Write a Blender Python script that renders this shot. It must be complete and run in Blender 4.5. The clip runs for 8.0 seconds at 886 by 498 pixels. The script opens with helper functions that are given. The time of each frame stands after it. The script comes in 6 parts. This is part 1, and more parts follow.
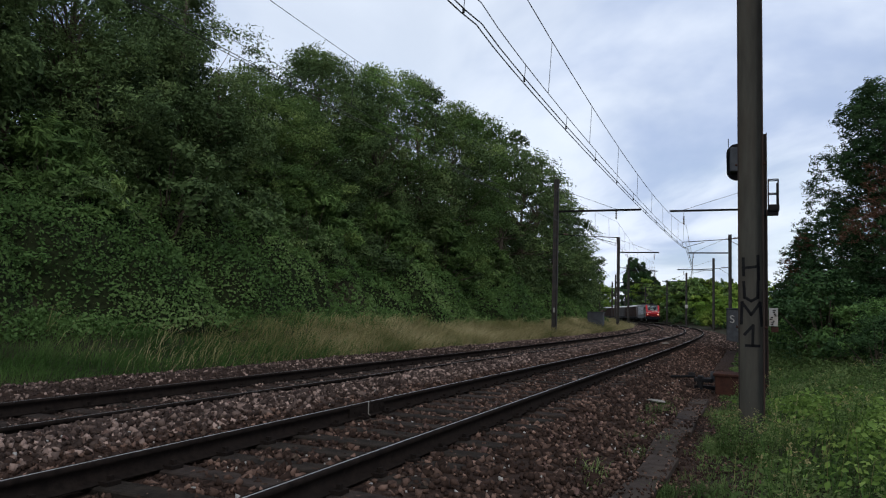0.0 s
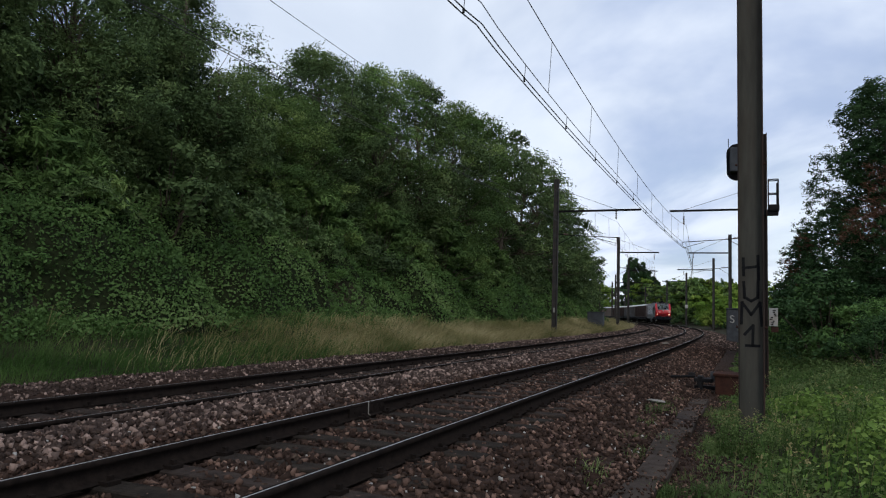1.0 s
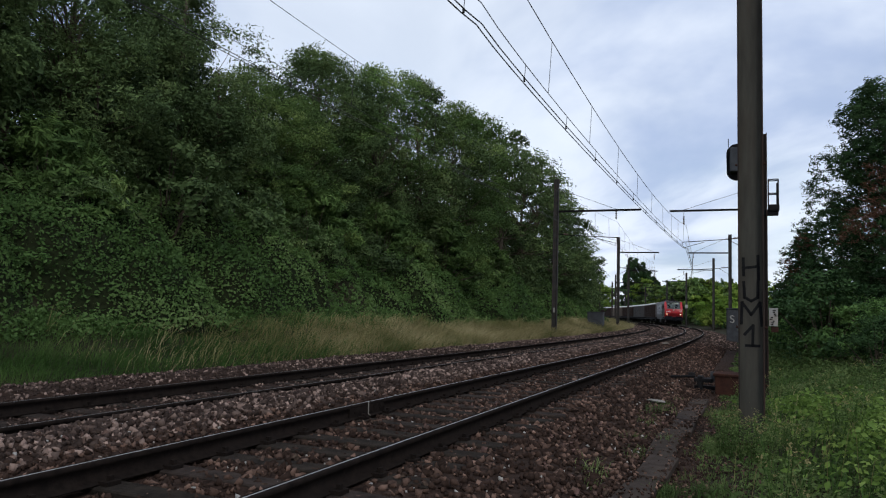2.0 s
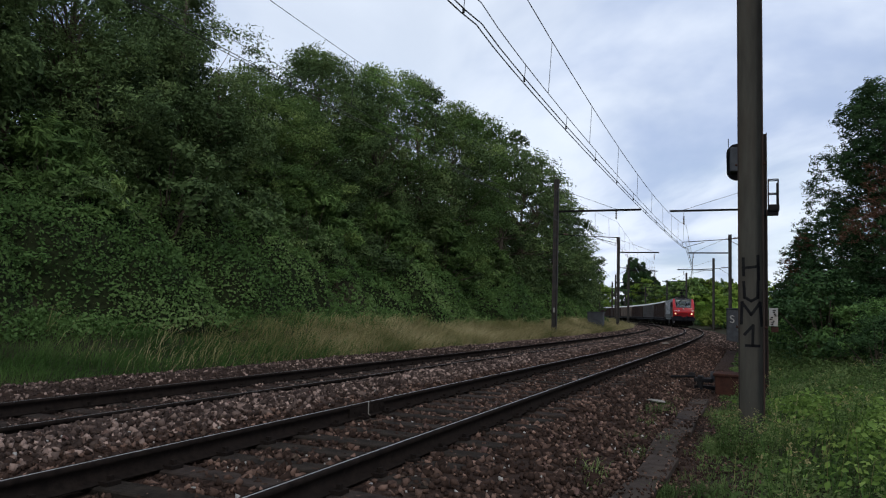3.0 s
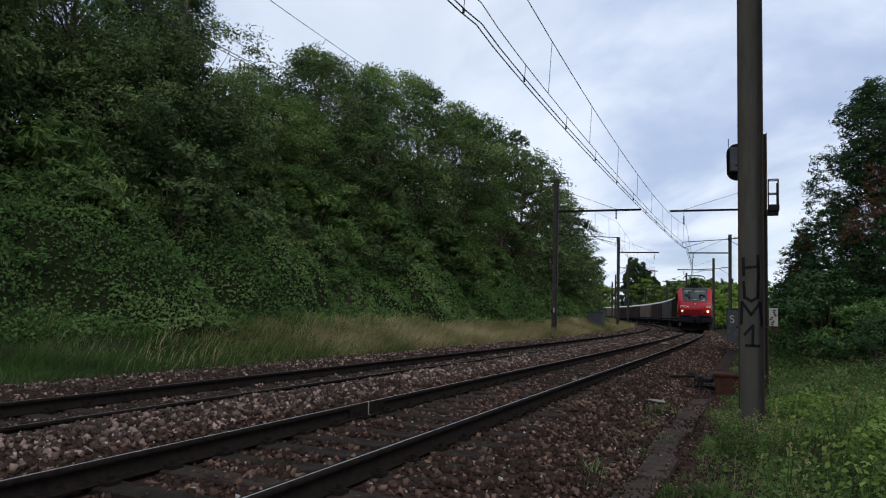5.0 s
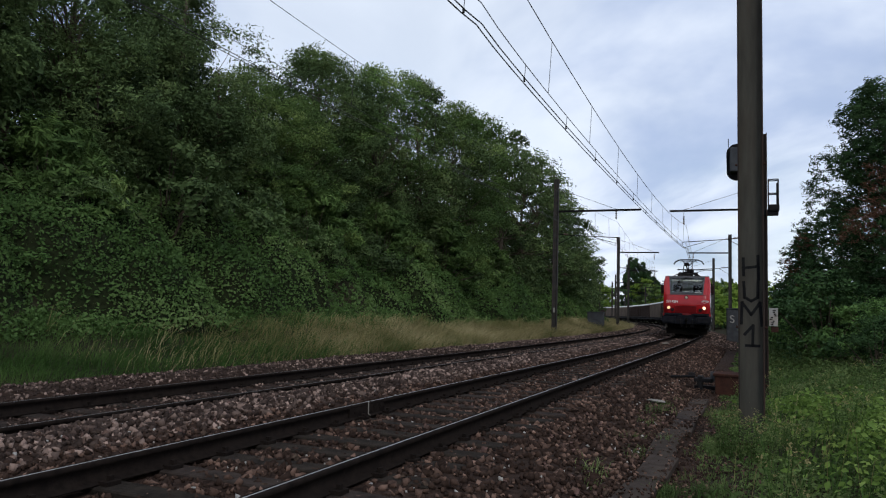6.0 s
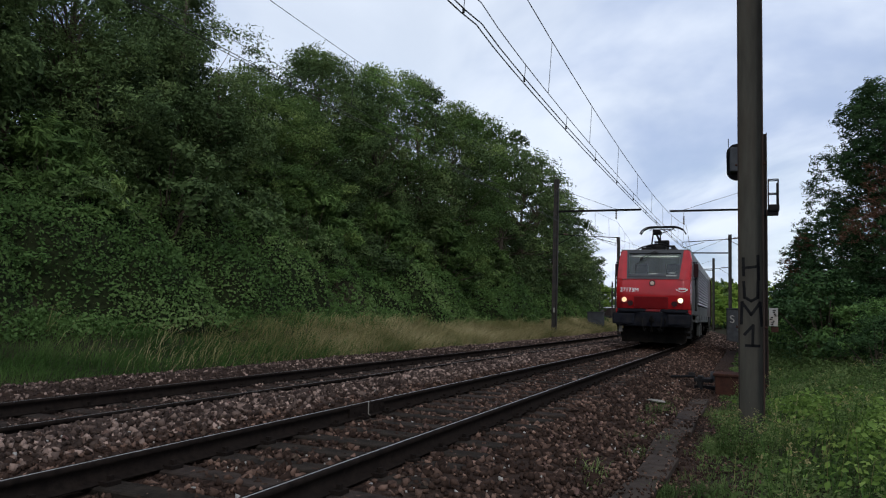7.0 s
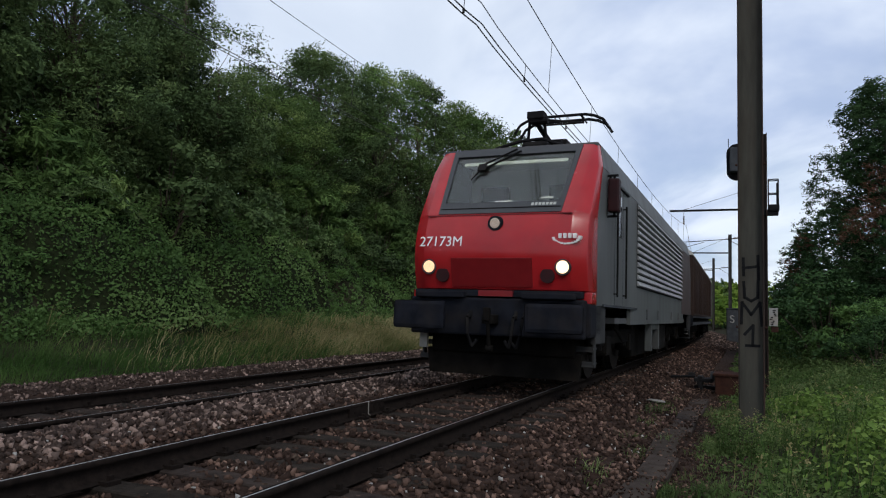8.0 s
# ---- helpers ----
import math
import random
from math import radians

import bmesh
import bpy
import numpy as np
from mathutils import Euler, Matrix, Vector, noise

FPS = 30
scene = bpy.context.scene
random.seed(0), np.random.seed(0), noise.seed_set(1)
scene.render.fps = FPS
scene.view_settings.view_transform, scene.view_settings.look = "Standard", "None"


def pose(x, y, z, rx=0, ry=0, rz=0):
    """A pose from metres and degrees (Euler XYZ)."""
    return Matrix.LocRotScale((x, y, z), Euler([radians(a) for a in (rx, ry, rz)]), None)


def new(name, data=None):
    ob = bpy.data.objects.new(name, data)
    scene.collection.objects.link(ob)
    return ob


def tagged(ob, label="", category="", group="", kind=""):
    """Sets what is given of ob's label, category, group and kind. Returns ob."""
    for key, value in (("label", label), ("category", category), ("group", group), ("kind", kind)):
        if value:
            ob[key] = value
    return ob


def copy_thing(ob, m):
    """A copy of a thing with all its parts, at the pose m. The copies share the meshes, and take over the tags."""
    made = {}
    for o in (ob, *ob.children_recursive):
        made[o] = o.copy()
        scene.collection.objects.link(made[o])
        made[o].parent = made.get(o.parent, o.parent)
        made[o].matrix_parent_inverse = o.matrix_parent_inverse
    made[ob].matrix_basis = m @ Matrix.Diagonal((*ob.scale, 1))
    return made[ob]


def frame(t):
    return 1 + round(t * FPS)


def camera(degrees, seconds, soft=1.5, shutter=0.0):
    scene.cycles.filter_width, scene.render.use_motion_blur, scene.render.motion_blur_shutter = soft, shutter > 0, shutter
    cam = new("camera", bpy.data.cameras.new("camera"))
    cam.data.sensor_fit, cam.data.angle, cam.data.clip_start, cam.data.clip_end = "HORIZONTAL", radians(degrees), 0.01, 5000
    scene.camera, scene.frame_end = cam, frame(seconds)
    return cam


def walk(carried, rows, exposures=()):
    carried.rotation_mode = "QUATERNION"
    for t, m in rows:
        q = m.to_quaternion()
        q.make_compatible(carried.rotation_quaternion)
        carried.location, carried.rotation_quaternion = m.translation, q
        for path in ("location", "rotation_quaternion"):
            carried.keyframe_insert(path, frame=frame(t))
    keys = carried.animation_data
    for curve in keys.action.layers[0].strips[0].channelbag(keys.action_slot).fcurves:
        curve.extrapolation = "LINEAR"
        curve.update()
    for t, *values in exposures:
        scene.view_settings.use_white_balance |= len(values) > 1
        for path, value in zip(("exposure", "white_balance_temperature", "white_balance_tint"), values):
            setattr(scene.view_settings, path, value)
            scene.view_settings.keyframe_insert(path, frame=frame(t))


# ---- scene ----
# The camera stands still beside the line, about a metre above the rails.
EYE_H = 1.128
cam = camera(64.53, 8.0, soft=1.15, shutter=0.0)


def still_pose(pitch, roll):
    cp, sp, cr, sr = math.cos(pitch), math.sin(pitch), math.cos(roll), math.sin(roll)
    f = Vector((0, cp, sp))
    r0, u0 = Vector((1, 0, 0)), Vector((0, -sp, cp))
    r, u = r0 * cr + u0 * sr, u0 * cr - r0 * sr
    m = Matrix((r, u, -f)).transposed().to_4x4()
    return Matrix.Translation((0, 0, EYE_H)) @ m


STILL = still_pose(0.0879, 0.0325)
walk(cam, [(0.0, STILL), (8.0, STILL)])

# ---- light: a bright, broken overcast ----
SUN_EL, SUN_AZ = radians(46), radians(165)
scene.view_settings.exposure = 0.0
world = bpy.data.worlds.new("sky")
scene.world = world
world.use_nodes = True
wn, wl = world.node_tree.nodes, world.node_tree.links
wn.clear()
w_out = wn.new("ShaderNodeOutputWorld")
w_bg = wn.new("ShaderNodeBackground")
w_sky = wn.new("ShaderNodeTexSky")
w_sky.sky_type, w_sky.sun_disc = "NISHITA", False
w_sky.sun_elevation, w_sky.sun_rotation = SUN_EL, SUN_AZ
w_tc = wn.new("ShaderNodeTexCoord")
w_sep = wn.new("ShaderNodeSeparateXYZ")
wl.new(w_tc.outputs["Generated"], w_sep.inputs[0])


def wmath(op, a, b):
    n = wn.new("ShaderNodeMath")
    n.operation = op
    for i, v in enumerate((a, b)):
        if isinstance(v, (int, float)):
            n.inputs[i].default_value = v
        else:
            wl.new(v, n.inputs[i])
    return n.outputs[0]


# clouds lie on a flat layer: the direction divided by its height
w_h = wmath("ADD", wmath("MAXIMUM", w_sep.outputs[2], 0.0), 0.10)
w_cmb = wn.new("ShaderNodeCombineXYZ")
wl.new(wmath("DIVIDE", w_sep.outputs[0], w_h), w_cmb.inputs[0])
wl.new(wmath("DIVIDE", w_sep.outputs[1], w_h), w_cmb.inputs[1])


def cloud_noise(scale, detail, distort, lo, hi, offset):
    mp = wn.new("ShaderNodeMapping")
    mp.inputs["Location"].default_value = offset
    mp.inputs["Rotation"].default_value = (0, 0, 0.5)
    mp.inputs["Scale"].default_value = (1.0, 0.6, 1)
    wl.new(w_cmb.outputs[0], mp.inputs[0])
    n = wn.new("ShaderNodeTexNoise")
    n.inputs["Scale"].default_value, n.inputs["Detail"].default_value, n.inputs["Distortion"].default_value = scale, detail, distort
    n.inputs["Roughness"].default_value = 0.52
    wl.new(mp.outputs[0], n.inputs["Vector"])
    r = wn.new("ShaderNodeMapRange")
    r.interpolation_type = "SMOOTHSTEP"
    r.inputs["From Min"].default_value, r.inputs["From Max"].default_value = lo, hi
    wl.new(n.outputs["Fac"], r.inputs["Value"])
    return r.outputs[0]


w_cover = cloud_noise(0.9, 6, 0.5, 0.30, 0.62, (2.1, 0.4, 0))
w_shade = cloud_noise(0.7, 6, 0.4, 0.43, 0.64, (4.6, 2.9, 3))
w_cloud = wn.new("ShaderNodeMix")
w_cloud.data_type = "RGBA"
w_cloud.inputs[6].default_value, w_cloud.inputs[7].default_value = (7.35, 8.05, 9.2, 1), (4.0, 4.9, 6.9, 1)
wl.new(w_shade, w_cloud.inputs[0])
w_mix = wn.new("ShaderNodeMix")
w_mix.data_type = "RGBA"
wl.new(wmath("ADD", wmath("MULTIPLY", w_cover, 0.3), 0.67), w_mix.inputs[0])
wl.new(w_sky.outputs[0], w_mix.inputs[6])
wl.new(w_cloud.outputs[2], w_mix.inputs[7])
wl.new(w_mix.outputs[2], w_bg.inputs[0])
w_bg.inputs[1].default_value = 0.121
wl.new(w_bg.outputs[0], w_out.inputs[0])

sun = new("sun", bpy.data.lights.new("sun", "SUN"))
sun.data.energy, sun.data.angle, sun.data.color = 1.2, radians(16), (1.0, 0.96, 0.9)
sun.matrix_world = Matrix.Rotation(-SUN_AZ, 4, "Z") @ Matrix.Rotation(SUN_EL - math.pi / 2, 4, "X")

# ---- materials ----


def mat(name, c1, c2, scale=4.0, rough=0.8, metal=0.0, bump=0.0, bump_scale=None, stain=None, stain_scale=0.6, stain_amt=0.5, stretch=(1, 1, 1), island=False, obj_random=0.0, rough2=None, spec=None):
    """Two-tone grain, a wider stain, and fine relief."""
    m = bpy.data.materials.new(name)
    m.use_nodes = True
    n, l = m.node_tree.nodes, m.node_tree.links
    b = n["Principled BSDF"]
    tc = n.new("ShaderNodeTexCoord")
    mp = n.new("ShaderNodeMapping")
    mp.inputs["Scale"].default_value = stretch
    l.new(tc.outputs["Object"], mp.inputs[0])

    def nz(s, d=5):
        x = n.new("ShaderNodeTexNoise")
        x.inputs["Scale"].default_value, x.inputs["Detail"].default_value, x.inputs["Roughness"].default_value = s, d, 0.6
        l.new(mp.outputs[0], x.inputs["Vector"])
        return x.outputs["Fac"]

    def rng(v, lo, hi, a=0.0, bb=1.0):
        x = n.new("ShaderNodeMapRange")
        for k, q in (("From Min", lo), ("From Max", hi), ("To Min", a), ("To Max", bb)):
            x.inputs[k].default_value = q
        l.new(v, x.inputs["Value"])
        return x.outputs[0]

    def mixc(f, a, bb):
        x = n.new("ShaderNodeMix")
        x.data_type = "RGBA"
        l.new(f, x.inputs[0]) if not isinstance(f, float) else None
        for i, q in ((6, a), (7, bb)):
            if isinstance(q, tuple):
                x.inputs[i].default_value = (*q, 1)
            else:
                l.new(q, x.inputs[i])
        return x.outputs[2]

    if island:
        geo = n.new("ShaderNodeNewGeometry")
        pw = n.new("ShaderNodeMath")
        pw.operation = "POWER"
        l.new(geo.outputs["Random Per Island"], pw.inputs[0])
        pw.inputs[1].default_value = 4.6
        fac = pw.outputs[0]
        col = mixc(fac, c1, c2)
        col2 = mixc(rng(nz(scale), 0.3, 0.7), tuple(v * 0.7 for v in c1), c2)
        mm = n.new("ShaderNodeMix")
        mm.data_type = "RGBA"
        mm.inputs[0].default_value = 0.16
        l.new(col, mm.inputs[6])
        l.new(col2, mm.inputs[7])
        col = mm.outputs[2]
    else:
        col = mixc(rng(nz(scale), 0.32, 0.68), c1, c2)
    if stain:
        f = rng(nz(stain_scale, 7), 0.45, 0.72, 0.0, stain_amt)
        col = mixc(f, col, stain)
    if obj_random:
        oi = n.new("ShaderNodeObjectInfo")
        hv = n.new("ShaderNodeHueSaturation")
        l.new(rng(oi.outputs["Random"], 0, 1, 1 - obj_random, 1 + obj_random), hv.inputs["Value"])
        l.new(rng(oi.outputs["Random"], 0, 1, 0.5 + obj_random * 0.05, 0.5 - obj_random * 0.05), hv.inputs["Hue"])
        l.new(col, hv.inputs["Color"])
        col = hv.outputs[0]
    l.new(col, b.inputs["Base Color"])
    b.inputs["Metallic"].default_value = metal
    b.inputs["Specular IOR Level"].default_value = spec if spec is not None else (0.06 if rough >= 0.7 else 0.4)
    l.new(rng(nz(scale * 0.5), 0.3, 0.7, rough, rough2 if rough2 is not None else min(1, rough + 0.12)), b.inputs["Roughness"])
    if bump:
        bp = n.new("ShaderNodeBump")
        bp.inputs["Strength"].default_value = bump
        bp.inputs["Distance"].default_value = 0.02
        l.new(nz(bump_scale or scale * 3), bp.inputs["Height"])
        l.new(bp.outputs[0], b.inputs["Normal"])
    return m


def leaf_mat(name, c1, c2, c3, trans=0.25, scale=0.35):
    """Leaves: a different green for each, a wider drift between sprays, light that shines through."""
    m = bpy.data.materials.new(name)
    m.use_nodes = True
    n, l = m.node_tree.nodes, m.node_tree.links
    b, out = n["Principled BSDF"], n["Material Output"]
    geo = n.new("ShaderNodeNewGeometry")
    ramp = n.new("ShaderNodeValToRGB")
    e = ramp.color_ramp.elements
    e[0].color, e[1].color = (*c1, 1), (*c3, 1)
    e.new(0.55).color = (*c2, 1)
    tc = n.new("ShaderNodeTexCoord")
    nz = n.new("ShaderNodeTexNoise")
    nz.inputs["Scale"].default_value, nz.inputs["Detail"].default_value = scale, 3
    l.new(tc.outputs["Object"], nz.inputs["Vector"])
    ad = n.new("ShaderNodeMath")
    ad.operation = "MULTIPLY_ADD"
    l.new(geo.outputs["Random Per Island"], ad.inputs[0])
    ad.inputs[1].default_value = 0.26
    sh = n.new("ShaderNodeMapRange")
    for k, q in (("From Min", 0.3), ("From Max", 0.7), ("To Min", -0.12), ("To Max", 0.82)):
        sh.inputs[k].default_value = q
    l.new(nz.outputs["Fac"], sh.inputs["Value"])
    l.new(sh.outputs[0], ad.inputs[2])
    l.new(ad.outputs[0], ramp.inputs[0])
    oi = n.new("ShaderNodeObjectInfo")
    hv = n.new("ShaderNodeHueSaturation")
    mr = n.new("ShaderNodeMapRange")
    mr.inputs["To Min"].default_value, mr.inputs["To Max"].default_value = 0.75, 1.25
    l.new(oi.outputs["Random"], mr.inputs["Value"])
    l.new(mr.outputs[0], hv.inputs["Value"])
    l.new(ramp.outputs[0], hv.inputs["Color"])
    l.new(hv.outputs[0], b.inputs["Base Color"])
    b.inputs["Roughness"].default_value = 0.55
    b.inputs["Specular IOR Level"].default_value = 0.05
    tr = n.new("ShaderNodeBsdfTranslucent")
    l.new(hv.outputs[0], tr.inputs["Color"])
    mx = n.new("ShaderNodeMixShader")
    mx.inputs[0].default_value = trans
    l.new(b.outputs[0], mx.inputs[1])
    l.new(tr.outputs[0], mx.inputs[2])
    l.new(mx.outputs[0], out.inputs["Surface"])
    return m


def glow_mat(name, colour, strength):
    m = mat(name, (0.25, 0.22, 0.17), (0.4, 0.36, 0.3), 40, 0.2)
    b = m.node_tree.nodes["Principled BSDF"]
    b.inputs["Emission Color"].default_value, b.inputs["Emission Strength"].default_value = (*colour, 1), strength
    return m


M = {
    "earth": mat("earth", (0.014, 0.014, 0.008), (0.030, 0.028, 0.015), 3.5, 0.95, bump=0.6, stain=(0.014, 0.024, 0.008), stain_scale=0.2),
    # bed kept darker than its stones, painting the shade in their gaps
    "ballast": mat("ballast_floor", (0.011, 0.0068, 0.0053), (0.046, 0.028, 0.021), 14, 0.95, bump=1.0, bump_scale=22, stain=(0.03, 0.024, 0.02), stain_scale=0.8),
    "stone": mat("crushed_stone", (0.012, 0.0077, 0.006), (0.25, 0.156, 0.118), 9, 0.9, bump=0.3, bump_scale=60, island=True, stain=(0.022, 0.0135, 0.0105), stain_scale=0.9, stain_amt=0.78),
    "stone_pale": mat("paler_crushed_stone", (0.012, 0.008, 0.0066), (0.385, 0.275, 0.228), 9, 0.9, bump=0.3, bump_scale=60, island=True, stain=(0.02, 0.014, 0.012), stain_scale=0.8, stain_amt=0.76),
    "rail": mat("rusty_rail", (0.008, 0.0066, 0.006), (0.020, 0.015, 0.0125), 14, 0.9, 0.0, bump=0.2, stain=(0.016, 0.013, 0.0115), stain_scale=2, spec=0.015),
    "rail_top": mat("polished_rail_head", (0.36, 0.35, 0.34), (0.52, 0.51, 0.50), 5, 0.38, 1.0, stretch=(0.3, 0.3, 0.3)),
    "rail_dull": mat("dull_rail_head", (0.10, 0.095, 0.09), (0.17, 0.16, 0.15), 5, 0.5, 0.6),
    "sleeper": mat("oily_wood", (0.012, 0.010, 0.009), (0.04, 0.031, 0.025), 6, 0.9, bump=0.6, bump_scale=30, obj_random=0.25),
    "concrete": mat("weathered_concrete", (0.16, 0.15, 0.13), (0.27, 0.25, 0.22), 6, 0.9, bump=0.25, stain=(0.09, 0.085, 0.07), stain_scale=1.4),
    "trough": mat("dirty_concrete_lid", (0.028, 0.022, 0.019), (0.058, 0.045, 0.038), 7, 0.92, bump=0.35, stain=(0.055, 0.045, 0.035), stain_scale=2.5, obj_random=0.15),
    "pole": mat("old_painted_steel", (0.027, 0.023, 0.021), (0.046, 0.037, 0.032), 3, 0.8, 0.0, bump=0.15, stain=(0.075, 0.035, 0.022), stain_scale=1.6, stain_amt=0.45, stretch=(3, 3, 0.5)),
    "pole_far": mat("dull_painted_steel", (0.032, 0.031, 0.030), (0.058, 0.055, 0.052), 3, 0.8, 0.0, stain=(0.08, 0.055, 0.04), stain_scale=2),
    "web": mat("grey_web_paint", (0.045, 0.044, 0.037), (0.075, 0.072, 0.06), 3, 0.8, 0.0, bump=0.15, stain=(0.06, 0.045, 0.034), stain_scale=1.3, stain_amt=0.6, stretch=(3, 3, 0.5)),
    "black": mat("black_paint", (0.007, 0.007, 0.008), (0.016, 0.0155, 0.0155), 6, 0.72, stain=(0.024, 0.021, 0.018), stain_scale=3),
    "wire": mat("tarnished_copper_wire", (0.02, 0.02, 0.02), (0.04, 0.037, 0.033), 4, 0.6, 0.4),
    "spray": mat("black_spray_paint", (0.008, 0.008, 0.009), (0.016, 0.016, 0.017), 8, 0.7),
    "bark": mat("bark", (0.05, 0.04, 0.03), (0.11, 0.09, 0.065), 8, 0.95, bump=0.8, stretch=(2, 2, 0.4)),
    "leaf_a": leaf_mat("locust_leaf", (0.042, 0.080, 0.026), (0.105, 0.172, 0.05), (0.24, 0.32, 0.10)),
    "leaf_b": leaf_mat("dark_leaf", (0.040, 0.065, 0.028), (0.080, 0.122, 0.045), (0.15, 0.20, 0.075)),
    "leaf_c": leaf_mat("bramble_leaf", (0.05, 0.096, 0.029), (0.10, 0.178, 0.052), (0.18, 0.265, 0.092)),
    "leaf_d": leaf_mat("yellow_green_leaf", (0.06, 0.12, 0.02), (0.14, 0.22, 0.035), (0.25, 0.32, 0.07)),
    "leaf_e": leaf_mat("conifer_spray", (0.020, 0.044, 0.018), (0.042, 0.084, 0.030), (0.085, 0.14, 0.05), 0.15),
    "leaf_r": leaf_mat("browned_spray", (0.05, 0.026, 0.014), (0.12, 0.058, 0.034), (0.19, 0.10, 0.065), 0.2),
    "grass": leaf_mat("green_grass", (0.034, 0.078, 0.018), (0.062, 0.122, 0.03), (0.115, 0.175, 0.052), 0.4, 0.6),
    "straw": leaf_mat("dry_grass", (0.12, 0.125, 0.045), (0.34, 0.29, 0.14), (0.58, 0.49, 0.28), 0.35, 0.25),
    "broad": leaf_mat("broad_weed_leaf", (0.052, 0.092, 0.02), (0.125, 0.2, 0.044), (0.26, 0.345, 0.09), 0.4, 1.6),
    "weed": leaf_mat("weed_leaf", (0.056, 0.09, 0.03), (0.13, 0.19, 0.062), (0.27, 0.34, 0.13), 0.4, 0.8),
}
# base colour dropped so the openings between bramble leaves look shaded
M["undergrowth"] = mat("shade_dark_undergrowth", (0.007, 0.010, 0.004), (0.017, 0.025, 0.009), 9, 0.95, bump=1.0, bump_scale=16, stain=(0.014, 0.013, 0.008), stain_scale=0.7)
BLACKISH = M["black"]

# ---- mesh helpers ----


def part(name, bm, material, parent=None, label=""):
    me = bpy.data.meshes.new(name)
    bm.to_mesh(me)
    bm.free()
    me.materials.append(material)
    ob = new(name, me)
    if parent:
        ob.parent = parent
    return tagged(ob, label)


def mesh_np(name, verts, faces, material, parent=None, smooth=False):
    """A mesh from numpy arrays: verts (n, 3), faces (m, k)."""
    verts, faces = np.asarray(verts, np.float32), np.asarray(faces, np.int32)
    me = bpy.data.meshes.new(name)
    k = faces.shape[1]
    me.vertices.add(len(verts))
    me.vertices.foreach_set("co", verts.ravel())
    me.loops.add(faces.size)
    me.loops.foreach_set("vertex_index", faces.ravel())
    me.polygons.add(len(faces))
    me.polygons.foreach_set("loop_start", np.arange(0, faces.size, k, dtype=np.int32))
    me.polygons.foreach_set("loop_total", np.full(len(faces), k, np.int32))
    if smooth:
        me.polygons.foreach_set("use_smooth", np.ones(len(faces), bool))
    me.update(calc_edges=True)
    me.materials.append(material)
    ob = new(name, me)
    if parent:
        ob.parent = parent
    return ob


def box(bm, x0, x1, y0, y1, z0, z1, bevel=0.0, m=None):
    g = bmesh.ops.create_cube(bm, size=1.0, matrix=Matrix.LocRotScale(((x0 + x1) / 2, (y0 + y1) / 2, (z0 + z1) / 2), None, (x1 - x0, y1 - y0, z1 - z0)))
    vs = g["verts"]
    if bevel:
        es = list({e for v in vs for e in v.link_edges})
        r = bmesh.ops.bevel(bm, geom=es, offset=bevel, segments=2, affect="EDGES", profile=0.6)
        vs = list({v for f in r["faces"] for v in f.verts} | {v for v in vs if v.is_valid})
    if m is not None:
        bmesh.ops.transform(bm, matrix=m, verts=vs)
    return vs


def rod(bm, a, b, r0, r1=None, n=8, cap=True):
    a, b = Vector(a), Vector(b)
    d = b - a
    q = d.to_track_quat("Z", "Y").to_matrix().to_4x4()
    return bmesh.ops.create_cone(bm, cap_ends=cap, segments=n, radius1=r0, radius2=r0 if r1 is None else r1, depth=d.length, matrix=Matrix.Translation((a + b) / 2) @ q)["verts"]


def prism(bm, poly, y0, y1):
    """A closed outline in x, z pushed along y."""
    a = [bm.verts.new((x, y0, z)) for x, z in poly]
    b = [bm.verts.new((x, y1, z)) for x, z in poly]
    k = len(poly)
    bm.faces.new(a)
    bm.faces.new(b[::-1])
    for i in range(k):
        bm.faces.new((a[i], b[i], b[(i + 1) % k], a[(i + 1) % k]))
    bmesh.ops.recalc_face_normals(bm, faces=bm.faces[:])


def letters(name, text, size, m, material, parent=None, depth=0.004):
    cu = bpy.data.curves.new(name, "FONT")
    cu.body, cu.size, cu.extrude, cu.align_x, cu.align_y = text, size, depth, "CENTER", "CENTER"
    tmp = new(name, cu)
    me = bpy.data.meshes.new_from_object(tmp.evaluated_get(bpy.context.evaluated_depsgraph_get()))
    bpy.data.objects.remove(tmp)
    bpy.data.curves.remove(cu)
    me.name = name
    me.materials.clear()
    me.materials.append(material)
    ob = new(name, me)
    ob.parent = parent
    ob.matrix_basis = m
    return ob


def empty(name, m, label, category, group="", kind=""):
    e = new(name)
    e.matrix_basis = m
    e.empty_display_size = 0.2
    return tagged(e, label, category, group, kind)


# ---- the line in plan: distance s along the near track, offset o to its right ----
KN_S = (0, 20, 40, 60, 80, 110, 150, 260)
KN_K = (-0.00289, 0.00055, 0.00088, 0.00261, 0.00239, 0.00182, 0.00144, 0.00144)
HEAD0, LATERAL = 0.393, 2.6691 + 0.7525
TS = np.arange(-60.0, 520.0, 1.0)
_k = np.interp(TS, KN_S, KN_K)
_k[TS < -12] = 0
_i0 = 60
_c = np.cumsum(_k)
TH = HEAD0 - (_c - _c[_i0])
TX = np.concatenate([[0], np.cumsum((np.sin(TH)[1:] + np.sin(TH)[:-1]) / 2)])
TY = np.concatenate([[0], np.cumsum((np.cos(TH)[1:] + np.cos(TH)[:-1]) / 2)])
TX, TY = TX - TX[_i0] - math.cos(HEAD0) * LATERAL, TY - TY[_i0] + math.sin(HEAD0) * LATERAL
SPACING, FAR_DROP = 3.753, -0.107


def heading(s):
    return float(np.interp(s, TS, TH))


